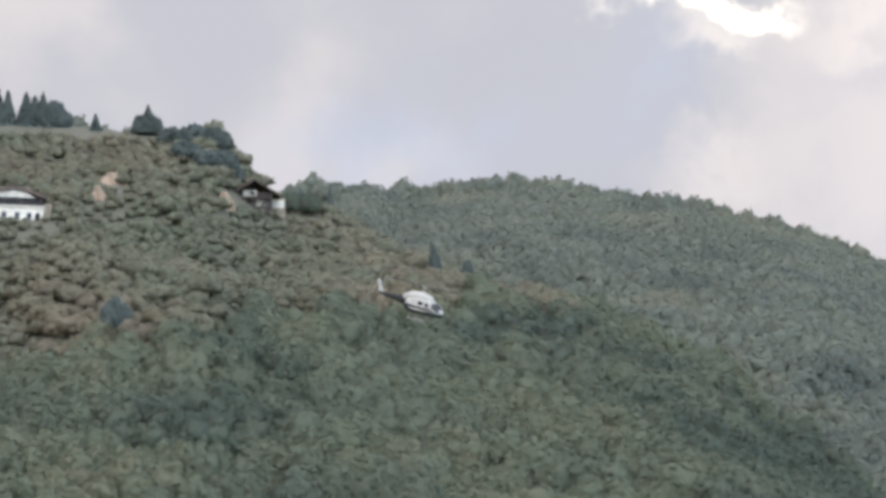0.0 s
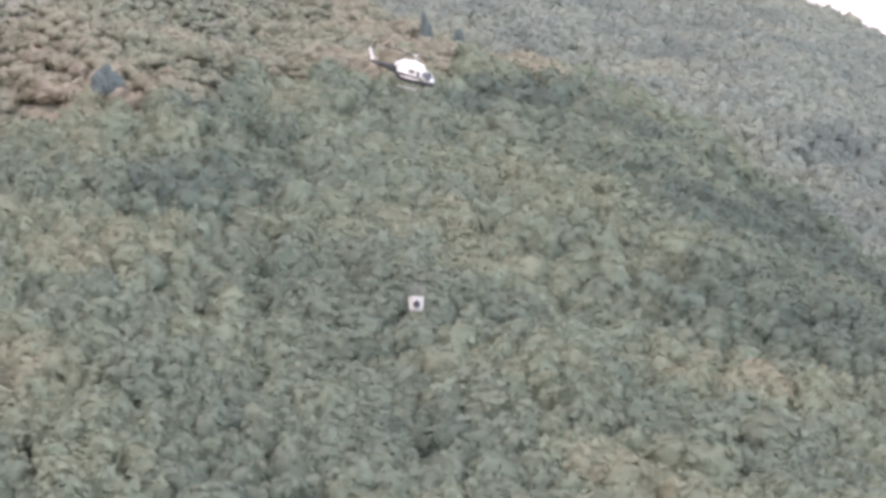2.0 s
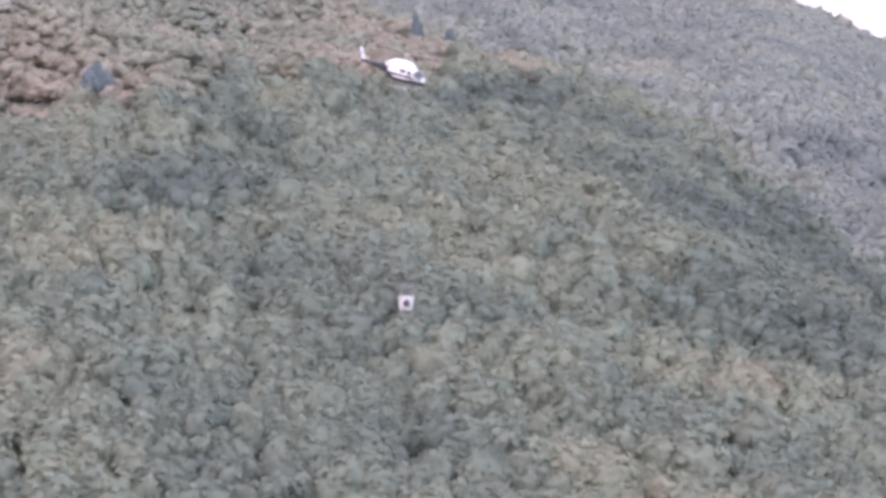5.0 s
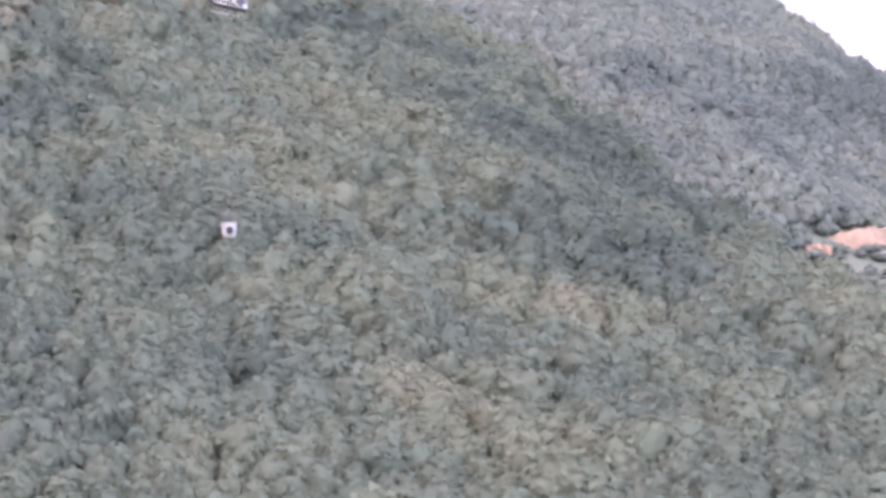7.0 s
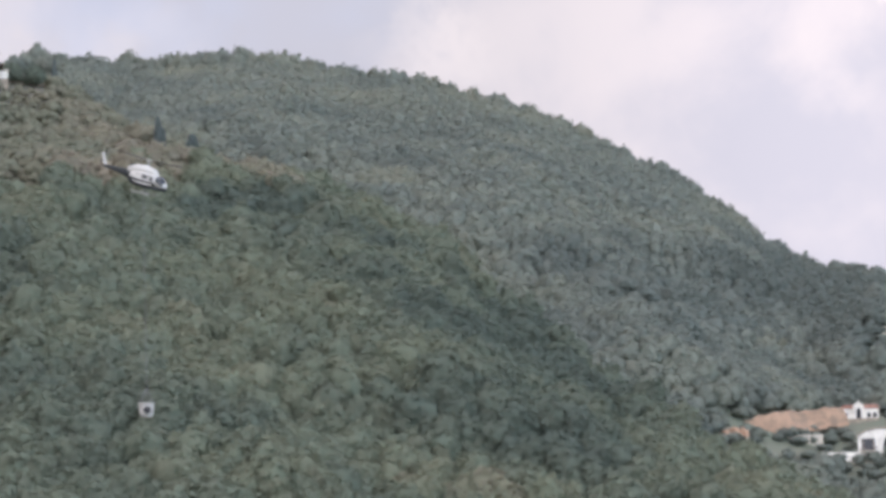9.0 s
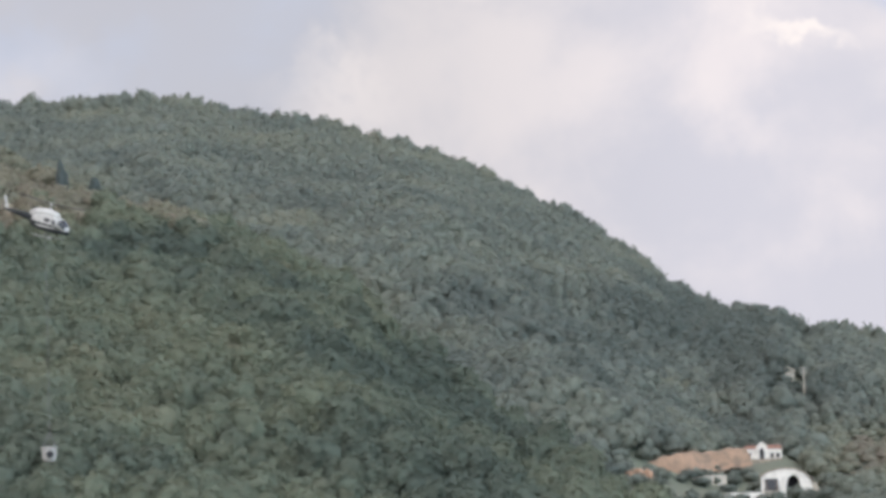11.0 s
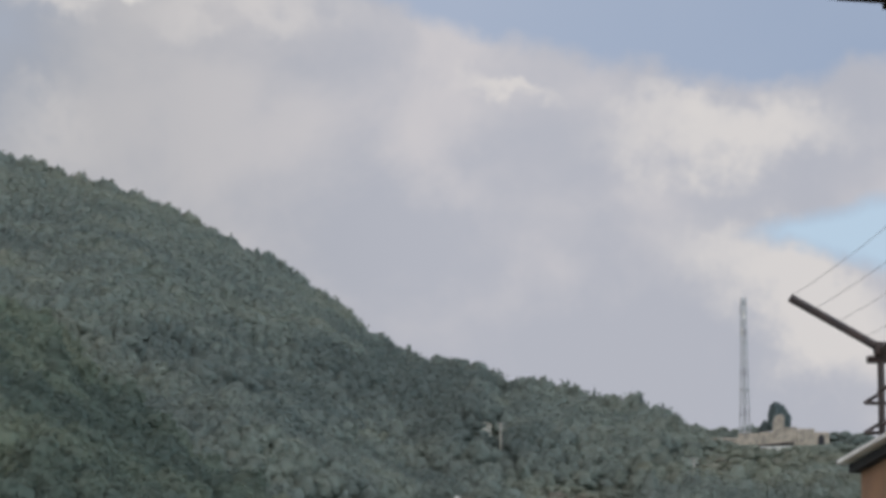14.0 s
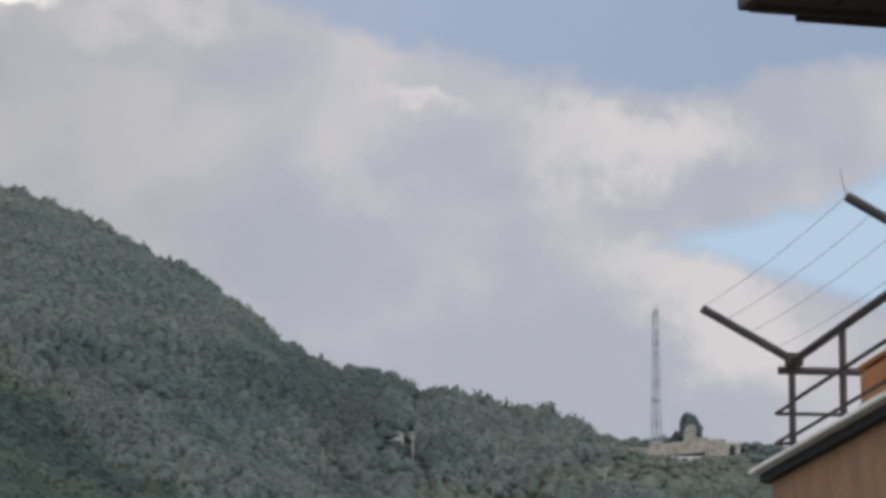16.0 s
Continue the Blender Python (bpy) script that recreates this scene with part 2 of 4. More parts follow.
def bm_box(bm, x0, x1, y0, y1, z0, z1, bevel=0.0):
    start = len(bm.verts)
    g = bmesh.ops.create_cube(bm, size=1.0)
    for v in g["verts"]:
        v.co = Vector((x0 + (v.co.x + 0.5) * (x1 - x0), y0 + (v.co.y + 0.5) * (y1 - y0), z0 + (v.co.z + 0.5) * (z1 - z0)))
    if bevel:
        es = list({e for v in g["verts"] for e in v.link_edges})
        bmesh.ops.bevel(bm, geom=es, offset=bevel, segments=1, affect="EDGES")
    return bm


def box(x0, x1, y0, y1, z0, z1, bevel=0.0):
    return bm_box(bmesh.new(), x0, x1, y0, y1, z0, z1, bevel)


def bm_tube(bm, a, b, r0, r1=None, sides=8):
    """A capped, tapered tube from a to b."""
    a, b, r1 = Vector(a), Vector(b), r0 if r1 is None else r1
    way = b - a
    q = way.to_track_quat("Z", "Y").to_matrix()
    rings = []
    for p, r in ((a, r0), (b, r1)):
        rings.append([bm.verts.new(p + q @ Vector((math.cos(k * math.tau / sides) * r, math.sin(k * math.tau / sides) * r, 0))) for k in range(sides)])
    for k in range(sides):
        bm.faces.new((rings[0][k], rings[0][(k + 1) % sides], rings[1][(k + 1) % sides], rings[1][k]))
    bm.faces.new(rings[0][::-1]), bm.faces.new(rings[1])
    return bm


def tube(a, b, r0, r1=None, sides=8):
    return bm_tube(bmesh.new(), a, b, r0, r1, sides)


def loft(rings, close=True):
    """Skin over rings of equal length, with capped ends."""
    bm = bmesh.new()
    vs = [[bm.verts.new(p) for p in ring] for ring in rings]
    for a, b in zip(vs, vs[1:]):
        for k in range(len(a)):
            bm.faces.new((a[k], a[(k + 1) % len(a)], b[(k + 1) % len(b)], b[k]))
    if close:
        bm.faces.new(vs[0][::-1]), bm.faces.new(vs[-1])
    return bm


def prism(outline, y0, y1):
    """An outline in x and z, drawn out along y."""
    bm = bmesh.new()
    a = [bm.verts.new((x, y0, z)) for x, z in outline]
    b = [bm.verts.new((x, y1, z)) for x, z in outline]
    for k in range(len(a)):
        bm.faces.new((a[k], a[(k + 1) % len(a)], b[(k + 1) % len(b)], b[k]))
    bm.faces.new(a[::-1]), bm.faces.new(b)
    bmesh.ops.recalc_face_normals(bm, faces=bm.faces)
    return bm


# ---------------------------------------------------------------- ground
# crests: azimuth, elevation of the canopy above the eye's level, distance
FRONT = ((-40, 11.0, 950), (-14, 13.0, 920), (-8.5, 13.2, 900), (-7, 13.2, 895), (-5.7, 13.1, 890), (-4.3, 13.0, 880), (-3.6, 12.35, 870),
         (-3.0, 11.95, 860), (-1.5, 11.7, 840), (-0.25, 11.0, 810), (0.8, 10.6, 800), (2.25, 10.35, 780), (3.5, 9.75, 760), (5.05, 9.0, 740),
         (6.1, 7.95, 715), (7.3, 7.15, 690), (8.5, 6.25, 665), (9.6, 5.75, 645), (10.6, 5.15, 625), (12.3, 4.3, 600), (14, 3.4, 580), (18, 1.5, 560), (40, 0.3, 540))
BACK = ((-40, 9.0, 1200), (-14, 11.3, 1180), (-3, 12.25, 1160), (-1.9, 12.2, 1158), (-0.9, 12.12, 1155), (0.7, 12.25, 1150), (1.6, 12.3, 1150), (3.3, 12.05, 1140), (4.9, 11.82, 1130),
        (6.7, 11.32, 1120), (8.1, 10.68, 1110), (9.2, 10.2, 1100), (10, 9.7, 1085), (10.8, 9.05, 1070), (11.3, 8.7, 1060), (11.9, 8.47, 1045), (13, 8.4, 1015),
        (13.45, 7.95, 1000), (13.9, 8.1, 990), (15.3, 7.72, 965), (16.2, 7.55, 945), (17, 7.15, 925), (18.5, 7.05, 905), (20, 7.0, 890), (23, 6.5, 880), (40, 3.0, 900))


def crest(table, az):
    t = np.array(table)
    return np.interp(az, t[:, 0], t[:, 1]), np.interp(az, t[:, 0], t[:, 2])


def wave(x, y, s, seed):
    """Smooth waves over the plan, for gullies and humps."""
    rng = np.random.RandomState(seed)
    out = 0.0
    for k in range(6):
        a, ph, f = rng.uniform(0, math.tau), rng.uniform(0, math.tau), rng.uniform(0.6, 1.7) / s
        out = out + np.sin((x * math.cos(a) + y * math.sin(a)) * f * math.tau + ph)
    return out / 2.45


def ground_z(az, r):
    """Height of the bare ground at an azimuth in degrees and a distance."""
    az, r = np.asarray(az, float), np.asarray(r, float)
    x, y = r * np.sin(np.radians(az)), r * np.cos(np.radians(az))
    el, rc = crest(FRONT, az)
    tall = np.interp(az, (-4.0, -2.2, -1.6), (0.5, 1.5, 6.5))
    zc = np.maximum(EYE[2] + rc * np.tan(np.radians(el)) - tall, 0.0)
    s = (r - 425) / (rc - 425)
    fade = np.clip(s * 3, 0, 1) * np.clip((1 - s) * 3, 0, 1)
    front = np.where(s < 1, zc * s * (1.17 - 0.17 * s), zc - (r - rc) * 0.42)
    front = front + fade * (wave(x, y, 95, 3) * 3.4 + wave(x, y, 33, 4) * 1.0)
    el, rc = crest(BACK, az)
    tall = np.interp(az, (16.3, 17.0, 20.0, 21.0), (6.6, 1.5, 1.5, 5.0))
    zc = np.maximum(EYE[2] + rc * np.tan(np.radians(el)) - tall, 0.0)
    s = (r - 545) / (rc - 545)
    fade = np.clip(s * 3, 0, 1) * np.clip((1 - s) * 3, 0, 1)
    back = np.where(s < 1, zc * s * (1.12 - 0.12 * s), zc - (r - rc) * 0.35)
    back = back + fade * (wave(x, y, 120, 7) * 4.5 + wave(x, y, 45, 8) * 1.4)
    z = np.maximum(np.maximum(front, back), 0.0)
    side = np.clip((55 - np.abs(az)) / 15, 0, 1)
    return np.where(r < 428, 0.0, z * side)


def gz(az, r):
    return float(ground_z(az, r))


def on_ground(az, el):
    """Where the line of sight at that elevation meets the hillside: its distance."""
    r = np.arange(430.0, 1250.0, 1.0)
    e = np.degrees(np.arctan2(ground_z(np.full_like(r, az), r) - EYE[2], r))
    hit = np.nonzero(e >= el)[0]
    return float(r[hit[0]]) if len(hit) else 1200.0


def build_ground():
    azs = np.concatenate([np.arange(-180, -15, 5.0), np.arange(-15, 32, 0.2), np.arange(32, 181, 4.0)])
    azs[-1] = 180.0
    rs = np.concatenate([[0.6, 6, 16, 40, 100, 200, 300, 380], np.arange(420, 1240, 8.0), [1260, 1300, 1400, 1600, 2000, 2800, 4500]])
    A, R = np.meshgrid(azs, rs, indexing="ij")
    Z = ground_z(A, R)
    co = np.stack([R * np.sin(np.radians(A)), R * np.cos(np.radians(A)), Z], -1).reshape(-1, 3)
    na, nr = len(azs), len(rs)
    i, j = np.meshgrid(np.arange(na - 1), np.arange(nr - 1), indexing="ij")
    a = (i * nr + j).ravel()
    quads = np.stack([a, a + 1, a + nr + 1, a + nr], 1)
    me = bpy.data.meshes.new("ground")
    me.from_pydata(co.tolist(), [], quads.tolist())
    me.polygons.foreach_set("use_smooth", np.ones(len(me.polygons), dtype=bool))
    me.materials.append(M_GROUND)
    me.materials.append(M_DRYGRASS)
    az_c, el_c = A[:-1, :-1] + 0.1, np.degrees(np.arctan2(Z[:-1, :-1], R[:-1, :-1]))
    me.polygons.foreach_set("material_index", (dryness(az_c, el_c) > 0.35).astype(int).ravel())
    tagged(new("ground", me), "wooded hillside soil rising from a valley floor", "ground", kind="structure")


def dryness(az, el):
    """How far the slope is open dry scrub instead of wood, 0 to 1."""
    az, el = np.asarray(az, float), np.asarray(el, float)
    edge = np.interp(az, (-9, -7, -5, -3.5, -2, 0, 2, 3), (7.9, 8.2, 8.9, 9.2, 9.35, 9.45, 9.45, 9.6))
    w = np.sin(az * 4.1 + el * 2.0) * 0.22 + np.sin(az * 9.7 - el * 6.0 + 1.0) * 0.14
    return np.clip((el + w - edge) * 1.4, 0, 1) * np.clip((3.2 - az) * 1.2, 0, 1)


build_ground()

# ---------------------------------------------------------------- trees


def dome(count, rng):
    """Triangles over points spread on a ball whose underside is left open."""
    pts = []
    for k in range(count):
        z = 1 - 1.42 * (k + 0.5) / count
        a = k * 2.399963 + rng.normal(0, 0.10)
        q = math.sqrt(max(0.0, 1 - z * z))
        pts.append((math.cos(a) * q, math.sin(a) * q, z))
    bm = bmesh.new()
    for c in pts:
        bm.verts.new(c)
    bmesh.ops.convex_hull(bm, input=bm.verts)
    bm.verts.index_update()
    tri = [[v.index for v in f.verts] for f in bm.faces if f.calc_center_median().z > -0.40]
    v = np.array([c.co[:] for c in bm.verts])
    bm.free()
    return v / np.linalg.norm(v, axis=1)[:, None], np.array(tri)


def crown_template(seed, lobes, points, leaves, leaf=0.03, conifer=False):
    """Vertices and triangles of a tree one unit wide and high, foot at the origin: a billowing crown with loose sprays of leaves."""
    rng = np.random.RandomState(seed)
    d, tri = dome(points, rng)
    if conifer:
        # a ragged cone in tiers
        h = (d[:, 2] + 0.42) / 1.42
        flat_ = d[:, :2] / np.maximum(np.linalg.norm(d[:, :2], axis=1)[:, None], 1e-3)
        tier = 0.80 + 0.30 * ((h * 6.0) % 1.0 < 0.5) * (1 - h)
        wide = (0.34 * (1 - h) ** 0.85 + 0.012) * tier * rng.uniform(0.80, 1.20, len(d))
        v = np.stack([flat_[:, 0] * wide, flat_[:, 1] * wide, 0.10 + 0.90 * h + rng.normal(0, 0.012, len(d))], 1)
    else:
        # the outer skin of a bunch of overlapping bosses
        reach = np.full(len(d), 0.30)
        for k in range(lobes):
            a, up = k * 2.4 + rng.uniform(-0.5, 0.5), 0.98 - 1.25 * (k + 0.5) / lobes + rng.uniform(-0.12, 0.12)
            q = math.sqrt(max(0.0, 1 - up * up))
            c = np.array([math.cos(a) * q, math.sin(a) * q, up]) * rng.uniform(0.23, 0.34)
            rad = rng.uniform(0.13, 0.215)
            along = d @ c
            inside = rad * rad - (c @ c - along * along)
            hit = np.where(inside > 0, along + np.sqrt(np.maximum(inside, 0)), 0.0)
            reach = np.maximum(reach, hit)
        v = d * (reach * rng.uniform(0.88, 1.12, len(d)))[:, None]
        v = v * np.array([1.0, 1.0, 1.22]) + np.array([0, 0, 0.39])
    out = d / np.linalg.norm(d, axis=1)[:, None]
    V, F, n = [v], [tri], len(v)
    pick = rng.randint(len(tri), size=leaves)
    w = rng.dirichlet((1, 1, 1), leaves)
    at = np.einsum("ij,ijk->ik", w, v[tri[pick]])
    way = np.einsum("ij,ijk->ik", w, out[tri[pick]])
    for p, o in zip(at, way):
        nrm = o + rng.normal(0, 0.55, 3) + np.array([0, 0, 0.15])
        nrm /= np.linalg.norm(nrm)
        t = np.cross(nrm, rng.normal(0, 1, 3))
        t /= np.linalg.norm(t)
        b = np.cross(nrm, t)
        s = leaf * rng.uniform(0.6, 1.4)
        p = p + o * rng.uniform(-0.02, 0.6) * leaf * 2.2
        V.append(np.array([p + t * s, p - t * s * 0.5 + b * s * 0.85, p - t * s * 0.5 - b * s * 0.85]))
        F.append(np.array([[n, n + 1, n + 2]]))
        n += 3
    # trunk
    ring = [(math.cos(k * math.tau / 5), math.sin(k * math.tau / 5)) for k in range(5)]
    V.append(np.array([(x * 0.035, y * 0.035, -0.1) for x, y in ring] + [(x * 0.015, y * 0.015, 0.6) for x, y in ring]))
    F.append(np.array([[n + k, n + (k + 1) % 5, n + 5 + k] for k in range(5)] + [[n + (k + 1) % 5, n + 5 + (k + 1) % 5, n + 5 + k] for k in range(5)]))
    return np.concatenate(V), np.concatenate(F)


def plant(name, templates, trees, mat, label):
    """All trees of a wood as one mesh: rows of x, y, z, width, height, turn, kind."""
    rng = np.random.RandomState(len(trees))
    pick = rng.randint(len(templates), size=len(trees))
    VV, FF, KK, n = [], [], [], 0
    for k, (v, f) in enumerate(templates):
        g = trees[pick == k]
        if not len(g):
            continue
        c, s = np.cos(g[:, 5])[:, None], np.sin(g[:, 5])[:, None]
        x = (v[None, :, 0] * c - v[None, :, 1] * s) * g[:, 3:4] + g[:, 0:1]
        y = (v[None, :, 0] * s + v[None, :, 1] * c) * g[:, 3:4] + g[:, 1:2]
        z = v[None, :, 2] * g[:, 4:5] + g[:, 2:3]
        VV.append(np.stack([x, y, z], -1).reshape(-1, 3))
        off = np.arange(len(g))[:, None, None] * len(v)
        FF.append((f[None] + off).reshape(-1, 3) + n)
        KK.append(np.repeat(g[:, 6], len(f)))
        n += len(g) * len(v)
    co, tri, kind = np.concatenate(VV), np.concatenate(FF), np.concatenate(KK)
    me = bpy.data.meshes.new(name)
    me.vertices.add(len(co))
    me.vertices.foreach_set("co", co.astype(np.float32).ravel())
    me.loops.add(len(tri) * 3)
    me.loops.foreach_set("vertex_index", tri.astype(np.int32).ravel())
    me.polygons.add(len(tri))
    me.polygons.foreach_set("loop_start", (np.arange(len(tri)) * 3).astype(np.int32))
    me.update(calc_edges=True)
    at = me.attributes.new("kind", "FLOAT", "FACE")
    at.data.foreach_set("value", kind.astype(np.float32))
    me.polygons.foreach_set("use_smooth", np.ones(len(tri), dtype=bool))
    me.materials.append(mat)
    return tagged(new(name, me), label, "trees", kind="stuff")


# clearings: azimuth, elevation, half widths
CLEAR = ((-7.9, 11.5, 0.70, 0.17), (-3.45, 11.88, 0.56, 0.18), (-2.5, 11.68, 0.55, 0.16), (-6.2, 12.1, 0.20, 0.16), (11.2, 5.46, 1.0, 0.10), (13.0, 5.25, 0.52, 0.32), (12.62, 5.44, 0.50, 0.14), (11.05, 5.02, 0.80, 0.07), (18.5, 6.75, 1.0, 0.10))
# bands of low growth in front of walls and houses
LOW = ((-7.9, 11.0, 0.9, 0.40), (-3.2, 11.4, 1.1, 0.36), (-6.2, 11.6, 0.4, 0.4), (11.6, 5.10, 1.9, 0.55), (13.1, 4.5, 1.0, 0.40), (18.75, 6.6, 2.3, 0.65), (13.10, 6.72, 0.42, 0.34), (14.8, 5.5, 1.2, 0.6))

TONES = ((6.3, 3.7, 1.8, 0.35, 0.42), (11, 3.0, 2.5, 0.9, 0.2), (11.1, 6.72, 0.6, 0.16, 0.65), (14.7, 5.5, 1.0, 0.6, 0.8), (13.38, 7.1, 0.10, 0.8, 0.5), (18.0, 6.3, 1.8, 0.4, 0.6),
          (1.3, 9.10, 1.4, 0.30, -0.80), (6.5, 6.2, 2.6, 1.4, -0.17), (-4.7, 7.4, 1.1, 0.42, -0.50), (-4.4, 8.95, 0.55, 0.25, -0.38), (-7.3, 7.4, 0.8, 0.4, -0.30), (6.9, 4.85, 0.9, 0.38, -0.40), (7.9, 4.5, 0.6, 0.4, -0.25),
          (-1.4, 7.2, 1.6, 0.7, 0.13), (-6.8, 5.9, 1.1, 0.4, 0.18), (5.9, 8.2, 1.0, 0.8, 0.18), (7.6, 7.8, 1.2, 0.7, 0.10), (6.5, 6.9, 1.6, 0.4, -0.20), (3.6, 8.5, 1.3, 0.3, -0.22), (9.0, 5.2, 1.2, 0.4, -0.15), (9.9, 8.9, 0.9, 0.5, 0.38), (10.6, 7.7, 1.5, 0.45, -0.28), (12.3, 7.6, 1.0, 0.5, -0.28), (12.5, 7.2, 3.8, 1.8, -0.24), (9.5, 8.5, 2.0, 1.1, -0.14), (-6.5, 8.2, 1.6, 0.35, 0.25), (-2.5, 9.0, 1.5, 0.3, 0.22), (-5.5, 11.3, 3.0, 0.8, -0.28),
          (4.2, 11.2, 1.6, 0.3, 0.15), (6.8, 9.9, 2.0, 0.5, -0.10), (1.0, 5.2, 1.2, 0.3, -0.20), (3.8, 6.6, 1.3, 0.3, -0.15), (-0.6, 9.7, 1.7, 0.30, 0.42), (-6.8, 9.2, 1.2, 0.5, 0.35))


def build_woods():
    rng = np.random.RandomState(11)
    fine_r = np.arange(425.0, 1230.0, 4.0)
    fine_a = np.arange(-11.0, 25.0, 0.1)
    A, R = np.meshgrid(fine_a, fine_r, indexing="ij")
    E = np.degrees(np.arctan2(ground_z(A, R) - EYE[2], R))
    cover = np.maximum.accumulate(E, 1)

    def scatter(r0, r1, a0, a1, gap):
        rows, r = [], r0
        while r < r1:
            step = math.degrees(gap / r)
            a = np.arange(a0, a1, step) + rng.uniform(0, step)
            rows.append(np.stack([a + rng.uniform(-0.42, 0.42, len(a)) * step, r + rng.uniform(-0.42, 0.42, len(a)) * gap * 0.9], 1))
            r += gap * 0.87
        return np.concatenate(rows)

    def seen(p, h):
        ai = np.clip(((p[:, 0] + 11.0) / 0.1).astype(int), 0, len(fine_a) - 1)
        ri = np.clip(((p[:, 1] - 425.0) / 4.0).astype(int) - 2, 0, len(fine_r) - 1)
        top = np.degrees(np.arctan2(ground_z(p[:, 0], p[:, 1]) + h - EYE[2], p[:, 1]))
        return top > cover[ai, ri] + 0.0

    def rows(p, width, height, kind):
        a = np.radians(p[:, 0])
        return np.stack([p[:, 1] * np.sin(a), p[:, 1] * np.cos(a), ground_z(p[:, 0], p[:, 1]) - 0.2, width, height, rng.uniform(0, math.tau, len(p)), kind], 1)

    def clear(p):
        e = np.degrees(np.arctan2(ground_z(p[:, 0], p[:, 1]) - EYE[2], p[:, 1]))
        keep = np.ones(len(p), bool)
        for a, el, wa, we in CLEAR:
            keep &= ((p[:, 0] - a) / wa) ** 2 + ((e - el) / we) ** 2 > 1
        return keep, e

    p = scatter(428, 1225, -10.2, 22.5, 3.7)
    el_f, rc_f = crest(FRONT, p[:, 0])
    el_b, rc_b = crest(BACK, p[:, 0])
    keep, e = clear(p)
    is_front = p[:, 1] <= rc_f + 6
    keep &= (is_front | (p[:, 1] < rc_b + 8)) & seen(p, 7.0)
    dry = dryness(p[:, 0], e) * is_front
    thin = np.where(dry > 0.3, rng.rand(len(p)) < 0.97, True) & ~((p[:, 0] < -4.6) & (e > 12.85) & is_front)
    p, e, is_front, dry = p[keep & thin], e[keep & thin], is_front[keep & thin], dry[keep & thin]
    x, y = p[:, 1] * np.sin(np.radians(p[:, 0])), p[:, 1] * np.cos(np.radians(p[:, 0]))
    patch = wave(x, y, 60, 21) * 0.16 + wave(x, y, 170, 22) * 0.10
    kind = np.clip(0.38 + patch + rng.normal(0, 0.07, len(p)), 0, 1)
    # patches of crown tone: azimuth, elevation, half widths, shift towards russet (+) or dark (-)
    for a, el, wa, we, k in TONES:
        kind = kind + k * np.exp(-((p[:, 0] - a) / wa) ** 2 - ((e - el) / we) ** 2)
    kind = np.clip(kind, 0, 1)
    size = rng.lognormal(0, 0.26, len(p))
    big = [crown_template(s, 11, 46, 140, 0.078) for s in range(14)]
    small = [crown_template(40 + s, 9, 28, 72, 0.098) for s in range(14)]
    bush = [crown_template(80 + s, 8, 26, 84, 0.095) for s in range(9)]
    w, h = np.clip(6.0 * size, 3.4, 10.0), np.clip(6.6 * size ** 0.6, 4.4, 9.5) * rng.uniform(0.88, 1.14, len(p))
    # trees on the crests stand out unevenly
    rim = np.where(is_front, np.abs(p[:, 1] - crest(FRONT, p[:, 0])[1]) < 9, np.abs(p[:, 1] - crest(BACK, p[:, 0])[1]) < 12)
    h = np.where(rim, h * np.clip(rng.lognormal(0.0, 0.22, len(p)), 0.68, 1.12), h)
    low = np.zeros(len(p))
    for a, el, wa, we in LOW:
        low = np.maximum(low, np.clip((1.15 - np.maximum(np.abs(p[:, 0] - a) / wa, np.abs(e - el) / we)) * 2.5, 0, 1))
    w, h = w * (1 - 0.30 * low), h * (1 - np.where(p[:, 0] < 5, 0.30, 0.66) * low)
    far_h = np.where((low > 0) | rim, h, 6.0 + (h - 6.0) * 0.45)
    wood = is_front & (dry <= 0.3)
    plant("front_wood", big, rows(p[wood], w[wood], h[wood], kind[wood]), M_LEAF, "dense green broadleaf wood with russet crowns on a slope")
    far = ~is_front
    plant("ridge_wood", small, rows(p[far], w[far] * 0.97, far_h[far], kind[far]), M_FAR, "green wood covering the far ridge, haze painted into its leaves")
    scrub = is_front & (dry > 0.3)
    tall = np.where(rng.rand(len(p)) < 0.14, 1.15, 0.80) * np.interp(p[:, 0], (-3.0, -1.5), (0.92, 1.2))
    up = np.interp(e, (9.8, 10.8), (1.0, 0.80))
    plant("dry_scrub", bush, rows(p[scrub], w[scrub] * tall[scrub] * 1.05 * up[scrub], h[scrub] * tall[scrub] * 0.72 * up[scrub], np.clip(kind[scrub] + 0.02, 0, 1)), M_SHRUB, "brown and olive scrub on the open upper slope")
    return len(p)


build_woods()

# ---------------------------------------------------------------- helicopter


